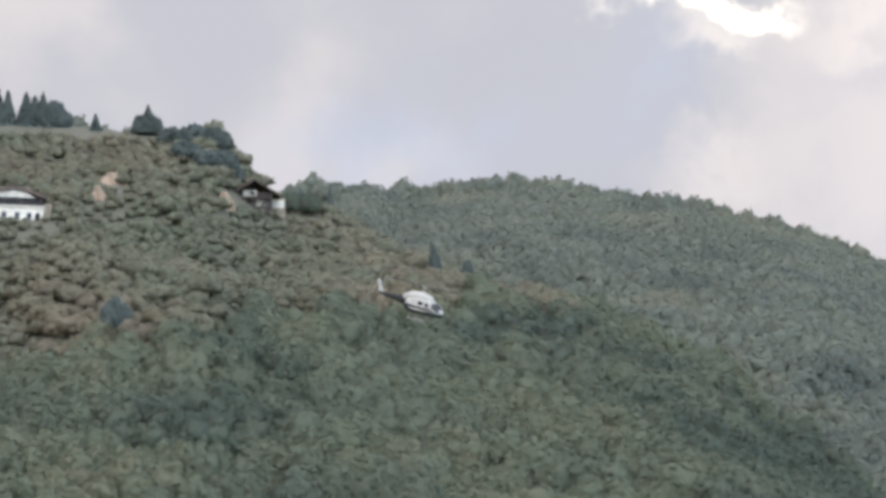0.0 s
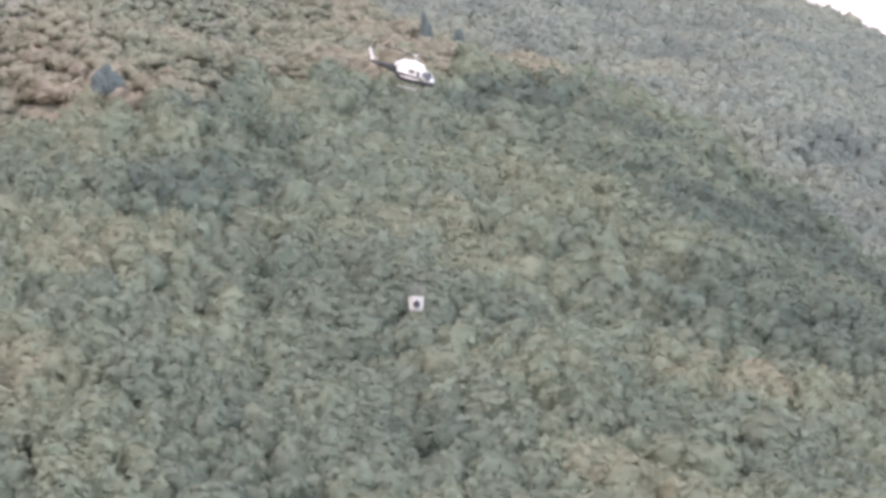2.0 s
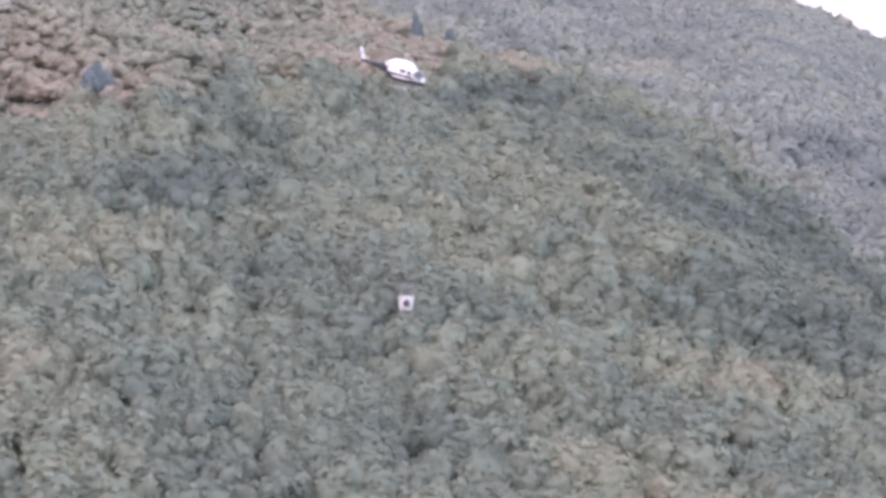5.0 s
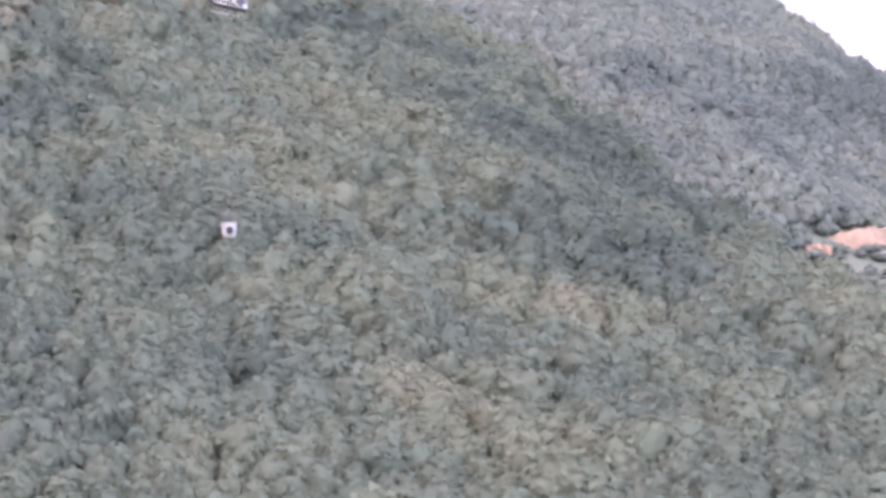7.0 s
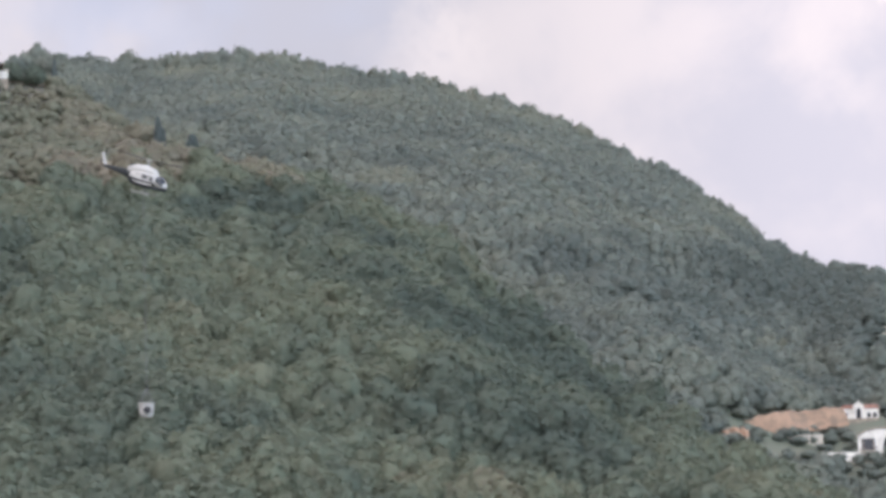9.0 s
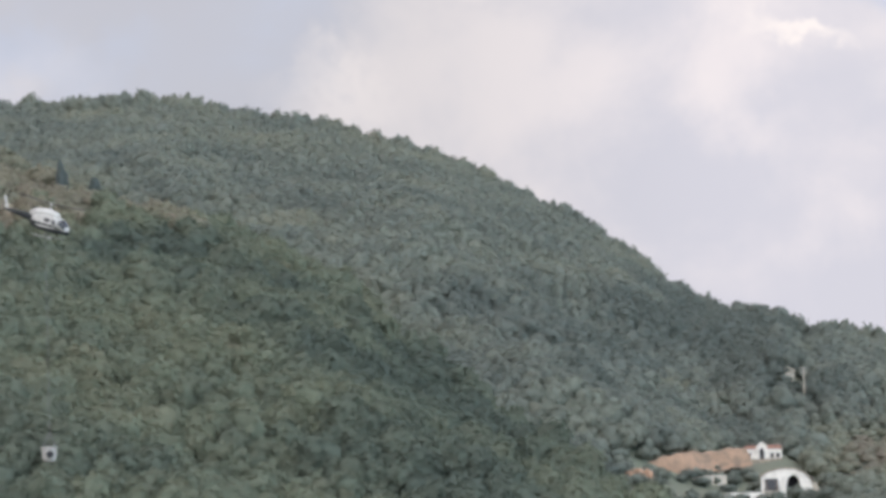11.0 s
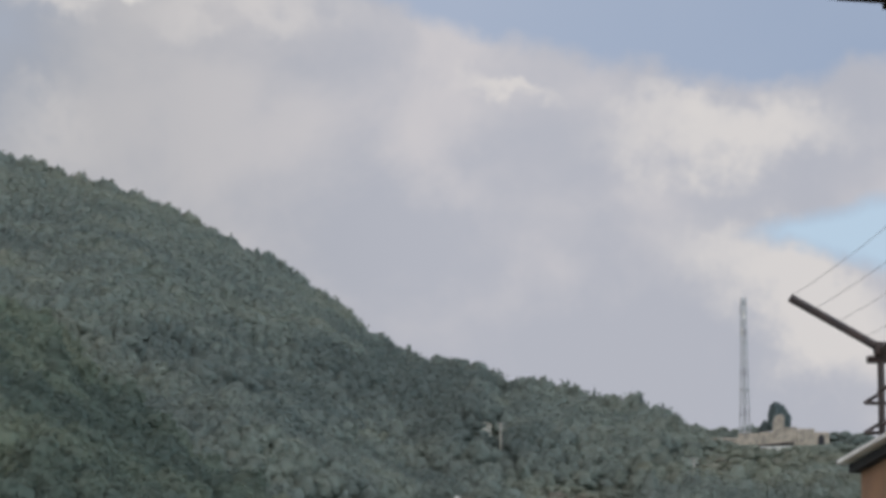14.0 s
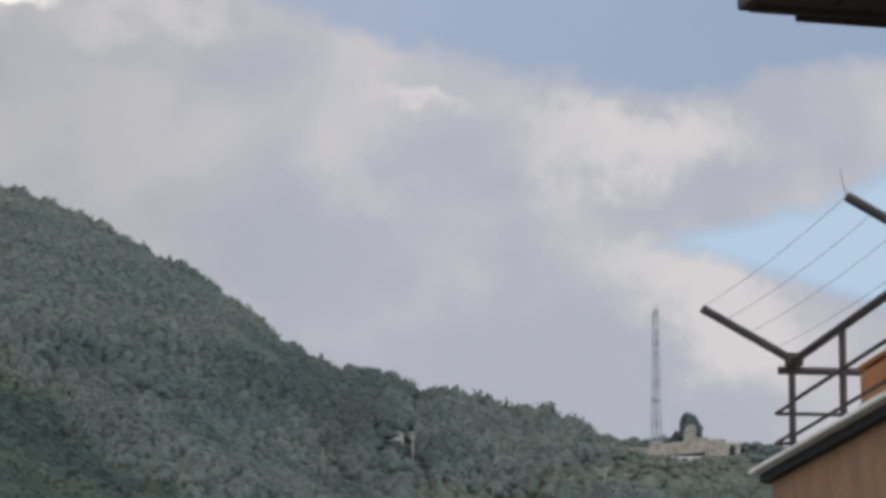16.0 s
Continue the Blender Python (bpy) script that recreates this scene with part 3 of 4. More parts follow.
def build_helicopter():
    heli = thing("helicopter", "white and dark green utility helicopter hovering nose down", "helicopter",
                 Matrix.Translation(place(-0.39, 9.95, 478)) @ pose(0, 0, 0, 0, 0, -36) @ pose(0, 0, 0, 0, 17, 0) @ pose(0, 0, 0, 4, 0, 0) @ Matrix.Diagonal((1.0, 1.05, 1.08, 1)))

    def ring(x, w, z0, z1, n=14, sq=2.6):
        out = []
        for k in range(n):
            a = k * math.tau / n
            c, s = math.cos(a), math.sin(a)
            out.append((x, w * math.copysign(abs(c) ** (2 / sq), c), (z0 + z1) / 2 + (z1 - z0) / 2 * math.copysign(abs(s) ** (2 / sq), s)))
        return out

    upper = [(4.05, 0.25, -0.55, -0.20), (3.7, 0.62, -0.60, 0.10), (3.2, 0.92, -0.60, 0.42), (2.5, 1.15, -0.60, 0.95), (1.7, 1.28, -0.60, 1.18), (0.2, 1.30, -0.60, 1.22),
             (-1.3, 1.28, -0.60, 1.20), (-2.2, 1.05, -0.50, 1.12), (-3.0, 0.62, -0.25, 0.95)]
    part("cabin", loft([ring(*s) for s in upper]), M_HWHITE, heli, "white painted cabin", True)
    belly = [(4.12, 0.22, -0.85, -0.50), (3.6, 0.75, -1.02, -0.48), (2.6, 1.20, -1.10, -0.50), (0.5, 1.34, -1.12, -0.52), (-1.4, 1.31, -1.06, -0.50), (-2.6, 0.85, -0.80, -0.36), (-3.1, 0.55, -0.5, -0.2)]
    part("belly", loft([ring(*s) for s in belly]), M_HDARK, heli, "dark green lower hull", True)
    boom = [(-2.5, 0.75, -0.45, 1.05), (-4.5, 0.52, -0.12, 0.90), (-6.5, 0.36, 0.15, 0.80), (-8.2, 0.25, 0.35, 0.78), (-8.8, 0.14, 0.45, 0.75)]
    part("tail_boom", loft([ring(*s) for s in boom]), M_HDARK, heli, "dark green tapering tail boom", True)
    fin = part("tail_fin", prism(((-7.9, 0.5), (-8.6, 0.5), (-9.05, 1.45), (-8.55, 1.45)), -0.09, 0.09), M_HWHITE, heli, "white swept tail fin")
    part("fin_tip", prism(((-8.56, 1.46), (-9.05, 1.46), (-9.5, 2.35), (-9.08, 2.42)), -0.08, 0.08), M_HWHITE, fin, "white fin tip")
    hub = part("tail_rotor", tube((-9.1, 0.1, 2.1), (-9.1, 0.34, 2.1), 0.14), M_STEEL, fin)
    for s in (1, -1):
        part("tail_blade", prism(((-9.1 - 0.12, 2.1), (-9.1 + 0.12, 2.1), (-9.1 + 0.45 * s + 0.10, 2.1 + 1.2 * s), (-9.1 + 0.45 * s - 0.12, 2.1 + 1.2 * s)), 0.27, 0.31), M_BLADE, fin)
        part("stabiliser", prism(((-6.1, 0.50), (-6.9, 0.50), (-6.9, 0.56), (-6.15, 0.58)), 0.15 * s, 1.35 * s), M_HDARK, heli)
    cowl = [(2.0, 0.40, 0.95, 1.30), (1.3, 0.70, 0.95, 1.80), (-0.3, 0.80, 0.85, 2.10), (-1.6, 0.95, 0.70, 2.00), (-2.7, 0.85, 0.5, 1.75), (-3.6, 0.5, 0.4, 1.35)]
    cw = part("engine_cowling", loft([ring(*s) for s in cowl]), M_HWHITE, heli, "white engine cowling", True)
    part("exhaust", tube((-2.6, 0, 1.40), (-3.35, 0, 1.62), 0.24, 0.27, 12), M_BLADE, cw, "dark exhaust pipe")
    part("rotor_mast", tube((-0.1, 0, 1.8), (-0.1, 0, 2.75), 0.11), M_STEEL, heli)
    spin = radians(171)
    for s in (1, -1):
        bm = bmesh.new()
        bm_box(bm, 0.35 * s, 7.2 * s, -0.30, 0.30, -0.05, 0.05)
        bmesh.ops.rotate(bm, verts=bm.verts, cent=(0, 0, 0), matrix=Matrix.Rotation(-radians(2.5) * s, 3, "Y"))
        bmesh.ops.rotate(bm, verts=bm.verts, cent=(0, 0, 0), matrix=Matrix.Rotation(spin, 3, "Z"))
        bmesh.ops.translate(bm, verts=bm.verts, vec=(-0.1, 0, 2.78))
        bmesh.ops.recalc_face_normals(bm, faces=bm.faces)
        part("rotor_blade", bm, M_BLADE, heli, "dark grey main rotor blade")
    bm = bmesh.new()
    bm_box(bm, -0.55, 0.55, -0.16, 0.16, -0.10, 0.12, 0.04)
    bmesh.ops.rotate(bm, verts=bm.verts, cent=(0, 0, 0), matrix=Matrix.Rotation(spin, 3, "Z"))
    bmesh.ops.translate(bm, verts=bm.verts, vec=(-0.1, 0, 2.80))
    part("rotor_hub", bm, M_HWHITE, heli, "white rotor hub")
    # glazing and doors, a little proud of the skin
    wind = [(3.70, 0.64, -0.52, 0.12), (3.25, 0.94, -0.28, 0.40), (2.95, 1.03, -0.26, 0.66), (2.60, 1.145, -0.24, 0.90)]
    part("windscreen", loft([[(x + 0.03, y, z + 0.03) for x, y, z in ring(*s)] for s in wind], False), M_GLASS, heli, "dark wrap-round windscreen", True)
    for s in (1, -1):
        door = part("cockpit_door", prism(((1.55, -0.50), (2.35, -0.50), (2.35, 0.72), (1.55, 0.90)), 1.24 * s, 1.30 * s), M_HWHITE, heli)
        part("door_window", prism(((1.65, 0.15), (2.25, 0.15), (2.22, 0.62), (1.65, 0.78)), 1.295 * s, 1.315 * s), M_GLASS, door)
        door = part("cabin_door", prism(((-1.2, -0.52), (1.45, -0.52), (1.45, 0.95), (-1.2, 0.95)), 1.285 * s, 1.335 * s), M_HWHITE, heli)
        part("door_window", prism(((0.15, 0.30), (1.15, 0.30), (1.15, 0.76), (0.15, 0.76)), 1.33 * s, 1.345 * s), M_GLASS, door)
        skid = part("skid", tube((-1.6, 1.25 * s, -1.85), (2.2, 1.25 * s, -1.85), 0.06), M_STEEL, heli)
        part("skid_tip", tube((2.2, 1.25 * s, -1.85), (2.75, 1.25 * s, -1.6), 0.06, 0.04), M_BLADE, skid)
        for x in (-0.9, 1.3):
            part("skid_strut", tube((x, 0.65 * s, -1.0), (x, 1.25 * s, -1.85), 0.05), M_BLADE, heli)
    for s in (1, -1):
        part("side_stripe", prism(((-2.3, -0.28), (2.3, -0.30), (2.9, -0.10), (2.2, -0.04), (-2.3, 0.06)), 1.25 * s, 1.36 * s), M_HDARK, heli, "dark green stripe along the cabin")
    part("cargo_hook", tube((0.1, 0, -1.1), (0.1, 0, -1.5), 0.08, 0.05), M_STEEL, heli)
    return heli


def build_bucket():
    """The fire bucket on its long line, hanging plumb under the hook."""
    top, low = place(-0.44, 9.80, 478), place(-0.33, 5.80, 478)
    bk = thing("fire_bucket", "pale collapsible fire bucket hanging on a long line", "bucket", Matrix.Translation(low))
    up = top - low
    rings = []
    for z, w in ((-1.25, 0.72), (-1.1, 0.95), (-0.2, 1.12), (0.85, 1.18), (0.95, 1.22), (1.0, 1.15)):
        rings.append([(math.cos(k * math.tau / 20) * w * (1 + 0.04 * (k % 2)), math.sin(k * math.tau / 20) * w * (1 + 0.04 * (k % 2)), z) for k in range(20)])
    for z, w in ((0.9, 1.05), (-0.9, 0.85)):
        rings.append([(math.cos(k * math.tau / 20) * w, math.sin(k * math.tau / 20) * w, z) for k in range(20)])
    part("shell", loft(rings), M_FABRIC, bk, "pale fabric bucket shell", True)
    part("dump_valve", tube((0.1, -0.95, -0.15), (0.1, -1.26, -0.10), 0.58, 0.50, 14), M_DARK, bk, "dark round valve opening")
    part("rim_hoop", loft([[(math.cos(k * math.tau / 20) * w, math.sin(k * math.tau / 20) * w, z) for k in range(20)] for w, z in ((1.24, 0.92), (1.28, 0.97), (1.24, 1.03))], False), M_FABRIC, bk)
    for k in range(8):
        a = k * math.tau / 8
        part("suspension_line", tube((math.cos(a) * 1.2, math.sin(a) * 1.2, 1.0), (0, 0, 3.4), 0.025, 0.025, 5), M_CABLE, bk)
    part("control_head", tube((0, 0, 3.3), (0, 0, 3.75), 0.16, 0.10), M_DARK, bk)
    part("long_line", tube((0, 0, 3.7), up, 0.035, 0.035, 6), M_CABLE, bk, "thin grey steel line")


build_helicopter()
build_bucket()

# ---------------------------------------------------------------- houses on the slope


def hill_frame(az, el, turn=0.0, sink=0.5, r=None):
    """A pose on the hillside, x to the right as seen from the street, y away from it."""
    r = r or on_ground(az, el)
    p = place(az, el, r)
    return Matrix.Translation((p.x, p.y, p.z)) @ pose(0, 0, 0, 0, 0, -az + turn)


def window(parent, x, z, w, h, y, frame_mat=None):
    """A recessed casement on a front that faces -y."""
    fr = part("window", prism(((x - w / 2, z), (x + w / 2, z), (x + w / 2, z + h), (x - w / 2, z + h)), y - 0.05, y + 0.02), frame_mat or M_WHITE, parent)
    part("pane", prism(((x - w / 2 + 0.08, z + 0.08), (x + w / 2 - 0.08, z + 0.08), (x + w / 2 - 0.08, z + h - 0.08), (x - w / 2 + 0.08, z + h - 0.08)), y - 0.065, y - 0.045), M_GLASS, fr)
    part("sill", prism(((x - w / 2 - 0.1, z - 0.1), (x + w / 2 + 0.1, z - 0.1), (x + w / 2 + 0.1, z), (x - w / 2 - 0.1, z)), y - 0.14, y), M_PALE, fr)


def gable_roof(parent, x0, x1, y0, y1, z, rise, mat, over=0.5, thick=0.25):
    xm = (x0 + x1) / 2
    a, b = x0 - over, x1 + over
    drop = rise * over / (xm - x0)
    roof = part("roof", prism(((a, z - drop), (xm, z + rise), (b, z - drop), (b, z - drop + thick), (xm, z + rise + thick), (a, z - drop + thick)), y0 - over * 1.4, y1 + over), mat, parent)
    return roof


def build_white_house():
    h = thing("white_house", "white rendered two-storey house with deep dark loggia", "house", hill_frame(-7.87, 11.39, turn=4))
    part("wall", box(-7.5, 6.4, 0, 9, -4, 4.0), M_WHITE, h, "white rendered lower wall")
    part("balcony", box(-7.9, 6.8, -0.35, 0.0, 3.45, 3.65, 0.03), M_PALE, h)
    # a solid block, the shade of the loggia put into its colour
    part("loggia", box(-7.4, 6.2, 0.12, 8.8, 4.0, 5.85), M_DARK, h, "loggia block coloured dark for its shade")
    for x in (-7.2, -3.0, 1.2, 5.9):
        part("pillar", box(x - 0.18, x + 0.18, -0.3, 0.05, 4.0, 5.7), M_WOOD, h)
    part("gable", prism(((-5.6, 5.9), (4.4, 5.9), (2.6, 7.0), (-0.6, 7.7), (-3.8, 7.0)), -0.1, 8.9), M_WHITE, h, "white gable front")
    roof = part("roof", prism(((-8.4, 5.5), (-4.0, 7.05), (-0.6, 7.75), (2.8, 7.05), (7.2, 5.5), (7.4, 6.0), (3.0, 7.75), (-0.6, 8.5), (-4.2, 7.75), (-8.6, 6.0)), -0.9, 9.4), M_TILE, h, "dark weathered roof")
    part("chimney", box(2.6, 3.4, 4, 4.8, 7.2, 9.4, 0.05), M_STONE, roof)
    for x in (-5.9, -2.9, 0.2, 3.0):
        window(h, x, 0.6, 1.2, 1.7, -0.02, M_WOOD)
    # dark patch on the wall, coloured as the shade of an arched recess
    part("arch_shade_patch", prism([(5.0 + 0.65 * math.cos(a), 1.4 + 0.9 * math.sin(a)) for a in np.linspace(0, math.pi, 9)] + [(4.35, -1.2), (5.65, -1.2)], -0.06, 0.02), M_DARK, h)
    part("side_wing", box(6.4, 8.4, 2, 8, -4, 5.0, 0.05), M_STONE, h)


def build_chalet():
    m = hill_frame(-3.5, 11.72)
    h = thing("timber_chalet", "dark timber chalet with broad gabled roof and pale panels", "house", m)
    part("wall", box(-4.6, 4.6, 0.2, 8, -4, 4.2), M_WOOD, h, "dark timber wall")
    gable_roof(h, -4.8, 4.8, 0.2, 8, 4.2, 2.9, M_TILE, 2.0, 0.35)
    for x, z, w, q in ((-1.2, 3.2, 3.6, 1.8), (1.2, 0.6, 1.5, 2.4), (-3.0, 0.4, 1.9, 2.4)):
        part("panel", box(x - w / 2, x + w / 2, 0.05, 0.25, z, z + q), M_PALE, h, "pale plastered panel")
    window(h, -0.6, 3.6, 1.3, 1.1, 0.04, M_WOOD)
    window(h, 2.9, 1.0, 1.1, 1.4, 0.18, M_WOOD)
    for x in (-4.4, -0.3, 2.2, 4.4):
        part("post", box(x - 0.16, x + 0.16, -1.7, -1.4, -3, 4.1), M_WOOD, h)
    part("balcony", box(-4.8, 4.8, -1.8, 0.2, 2.4, 2.65), M_WOOD, h)
    part("annex", box(4.9, 8.0, 2.8, 7, 0.8, 2.9), M_WHITE, h, "white flat-roofed annex")
    part("annex_base", box(4.8, 8.1, 2.7, 7, -3, 0.8), M_STONE, h, "rough stone base")
    part("annex_roof", box(4.7, 8.3, 2.5, 7.2, 2.9, 3.15), M_PALE, h)
    w = thing("terrace_wall", "low pale terrace wall along a grassy bank", "wall", hill_frame(-2.6, 11.62))
    part("wall", box(-5, 6, 0, 0.6, -3, 1.0, 0.08), M_PALE, w)
    part("coping", box(-5.1, 6.1, -0.1, 0.7, 1.0, 1.15), M_STONE, w)


def earth_bank(name, label, az, el, w, h, seed, mat=M_EARTH, tilt=0.0, turn=0.0, taper=0.0):
    """A bare cut face of earth with an uneven outline, set into the slope."""
    rng = random.Random(seed)
    ob = hill_frame(az, el, turn)
    bm = bmesh.new()
    nx, nz = 24, 8
    grid = []
    for i in range(nx + 1):
        u = i / nx
        top = h * (0.72 + 0.28 * math.sin(u * 3.0 + 0.1)) * rng.uniform(0.86, 1.08) * (1 - taper + taper * math.sin(math.pi * (0.06 + 0.88 * u)))
        low = rng.uniform(-1.8, -1.0)
        col = []
        for j in range(nz + 1):
            v = j / nz
            col.append(bm.verts.new(((u - 0.5) * w, v * 2.2 + rng.uniform(-0.16, 0.16) + 0.45 * math.sin(u * 17 + v * 2.1) - 0.8, low + v * (top - low) + tilt * (u - 0.5) * w)))
        col.append(bm.verts.new((col[-1].co.x, col[-1].co.y + 6, col[-1].co.z - 1.0)))
        grid.append(col)
    for a, b in zip(grid, grid[1:]):
        for j in range(len(a) - 1):
            bm.faces.new((a[j], b[j], b[j + 1], a[j + 1]))
    o = mesh_object(name, bm, mat, True)
    o.matrix_world = ob
    return tagged(o, label, "earth bank", kind="structure")


def build_site():
    """The building plot on the spur: bare earth, retaining walls and two white houses."""
    earth_bank("cut_bank", "raw orange earth bank cut into the spur", 10.98, 5.37, 45, 4.4, 5, tilt=0.18, turn=32)
    earth_bank("cut_bank", "raw orange earth at the end of the plot", 10.36, 5.20, 7, 3.8, 6, tilt=0.03)
    w = thing("retaining_wall", "long pale concrete retaining wall below bare earth", "wall", hill_frame(11.40, 5.20))
    x = -9.0
    for k, (ln, hh) in enumerate(((6.2, 2.3), (5.0, 2.0), (5.2, 1.6))):
        part("wall_section", box(x, x + ln, 0, 0.7, -3, hh - 0.02 * k, 0.05), M_PALE, w)
        x += ln + 0.02
    part("sloping_cap", prism(((-9.2, 2.3), (-3.0, 2.4), (1.0, 1.7), (1.0, 1.95), (-3.0, 2.65), (-9.2, 2.5)), -0.2, 0.9), M_STONE, w)
    m = hill_frame(12.62, 5.56)
    h = thing("white_house", "white house with pointed centre gable and dark door", "house", m)
    part("wall", box(-4.7, 4.7, 0, 7, -3, 3.0), M_WHITE, h, "white rendered wall")
    part("gable", prism(((-1.6, -0.5), (1.1, -0.5), (1.1, 3.6), (-0.2, 4.7), (-1.6, 3.6)), -0.6, 0.4), M_WHITE, h, "white gabled bay")
    part("door", prism(((-0.8, -0.4), (0.4, -0.4), (0.4, 2.4), (-0.2, 3.2), (-0.8, 2.4)), -0.68, -0.58), M_DARK, h, "tall dark door")
    part("roof", prism(((-5.0, 3.0), (5.0, 3.0), (4.2, 3.9), (-4.2, 3.7)), -0.4, 7.4), M_REDTILE, h, "faded red tiled roof")
    for x in (-3.4, 2.3, 3.8):
        window(h, x, 0.7, 0.9, 1.2, -0.02, M_WOOD)
    part("porch_wall", box(-5.4, 5.0, -1.6, -1.2, -2, 0.3), M_STONE, h)
    rh = thing("stone_shed", "red-roofed stone shed beside the white house", "house", hill_frame(13.05, 5.72))
    part("wall", box(-2.6, 2.6, 0, 4, -3, 2.2), M_STONE, rh)
    part("roof", prism(((-3.4, 1.6), (3.2, 2.6), (3.2, 2.9), (-3.4, 1.9)), -0.6, 4.4), M_REDTILE, rh, "faded red sheet roof")
    m = hill_frame(13.07, 4.86) @ Matrix.Diagonal((1.12, 1, 1.30, 1))
    a = thing("arched_house", "white house with a great round arch in its front", "house", m)
    hole = [(1.0 + 1.5 * math.cos(t), 2.0 + 2.5 * math.sin(t)) for t in np.linspace(0, math.pi, 13)]
    outline = [(5.2, -3), (5.0, 3.0), (3.6, 4.6), (1.2, 5.5), (-1.6, 5.6), (-4.2, 5.0), (-5.8, 4.2), (-5.8, -3), (-0.5, -3)] + hole[::-1] + [(2.5, -3)]
    part("front_wall", prism(outline, 0, 0.8), M_WHITE, a, "white wall with a round arch")
    # dark panel that paints the shade inside the arch
    part("arch_back", box(-5.6, 5.1, 2.6, 2.8, -3, 4.4), M_DARK, a, "dark panel painted as the shade behind the arch")
    part("side_wall", box(-5.8, -5.2, 0.8, 6, -3, 4.1), M_WHITE, a)
    part("side_wall", box(4.6, 5.2, 0.8, 6, -3, 3.0), M_WHITE, a)
    part("roof", prism(((-6.0, 4.2), (-4.2, 5.05), (-1.6, 5.66), (1.2, 5.56), (3.7, 4.66), (5.3, 3.0), (5.5, 3.15), (3.8, 4.9), (1.3, 5.82), (-1.7, 5.92), (-4.3, 5.3), (-6.2, 4.4)), -0.15, 6.2), M_STONE, a)
    window(a, -3.6, 1.6, 1.9, 2.2, -0.03, M_WOOD)
    balcony = part("balcony", box(-5.2, -1.7, -0.9, 0.0, 1.25, 1.42, 0.03), M_PALE, a)
    part("railing", box(-5.15, -1.75, -0.88, -0.80, 2.05, 2.15), M_WOOD, balcony)
    for x in (-5.1, -4.3, -3.45, -2.6, -1.8):
        part("baluster", box(x - 0.05, x + 0.05, -0.87, -0.81, 1.42, 2.05), M_WOOD, balcony)
    part("shutter", box(-5.0, -4.6, -0.10, -0.02, 1.6, 3.8), M_WOOD, a)
    part("shutter", box(-2.6, -2.2, -0.10, -0.02, 1.6, 3.8), M_WOOD, a)
    part("buttress", prism(((5.2, -3), (6.9, -3), (6.5, 1.8), (5.9, 3.0), (5.2, 3.1)), 0.2, 1.6), M_PALE, a)
    part("terrace", box(-13.5, -5.8, -0.5, 1.5, -3, 1.3, 0.06), M_WHITE, a, "white terrace wall")
    part("forecourt_wall", box(-7, 3, -2.6, -2.1, -3, -0.4, 0.05), M_PALE, a)
    part("yard_wall", box(6.2, 13, 1.2, 1.7, -3, 0.7, 0.05), M_PALE, a)
    hut = thing("ruined_hut", "small pale roofed hut among trees", "house", hill_frame(13.12, 6.96))
    part("wall", box(-1.6, 1.6, 0, 3, -2, 3.4), M_PALE, hut)
    part("roof", prism(((-2.0, 3.3), (0, 4.2), (2.0, 3.3), (2.0, 3.5), (0, 4.45), (-2.0, 3.5)), -0.4, 3.4), M_PALE, hut)


def build_mast(az, r, el0, el1):
    base = place(az, el0, r)
    tall = r * (math.tan(radians(el1)) - math.tan(radians(el0)))
    mast = thing("radio_mast", "tapering lattice radio mast with white and red bands", "mast", Matrix.Translation(base) @ pose(0, 0, -1.5, 0, 0, 20))
    tall += 1.5

    def half(z):
        return 0.62 * (1 - z / tall) ** 1.2 + 0.48

    levels = [tall * k / 14 for k in range(15)]
    corners = [(1, 1), (-1, 1), (-1, -1), (1, -1)]
    for k, (z0, z1) in enumerate(zip(levels, levels[1:])):
        a, b = half(z0), half(z1)
        mat = M_REDPAINT if k % 4 in (2,) else M_STEEL
        sec = part("lattice_section", bmesh.new(), mat, mast)
        bm = bmesh.new()
        for i in range(4):
            c, d = corners[i], corners[(i + 1) % 4]
            bm_tube(bm, (c[0] * a, c[1] * a, z0), (c[0] * b, c[1] * b, z1), 0.17, 0.16, 5)
            bm_tube(bm, (c[0] * a, c[1] * a, z0), (d[0] * b, d[1] * b, z1), 0.065, 0.065, 4)
            bm_tube(bm, (d[0] * a, d[1] * a, z0), (c[0] * b, c[1] * b, z1), 0.065, 0.065, 4)
            bm_tube(bm, (c[0] * b, c[1] * b, z1), (d[0] * b, d[1] * b, z1), 0.06, 0.06, 4)
        bm.to_mesh(sec.data)
        bm.free()
    for k, (z, a) in enumerate(((0.97, 0.5), (0.93, 2.4), (0.88, 4.2), (0.80, 1.2), (0.76, 3.5), (0.70, 5.4))):
        z *= tall
        part("panel_antenna", box(math.cos(a) * 0.85 - 0.22, math.cos(a) * 0.85 + 0.22, math.sin(a) * 0.85 - 0.15, math.sin(a) * 0.85 + 0.15, z - 1.3, z + 0.9, 0.05), M_STEEL if k % 2 else M_WHITE, mast)
    part("platform", box(-1.05, 1.05, -1.05, 1.05, tall * 0.345, tall * 0.355), M_STEEL, mast)
    part("lightning_rod", tube((0, 0, tall), (0, 0, tall + 2.0), 0.05, 0.02, 5), M_STEEL, mast)


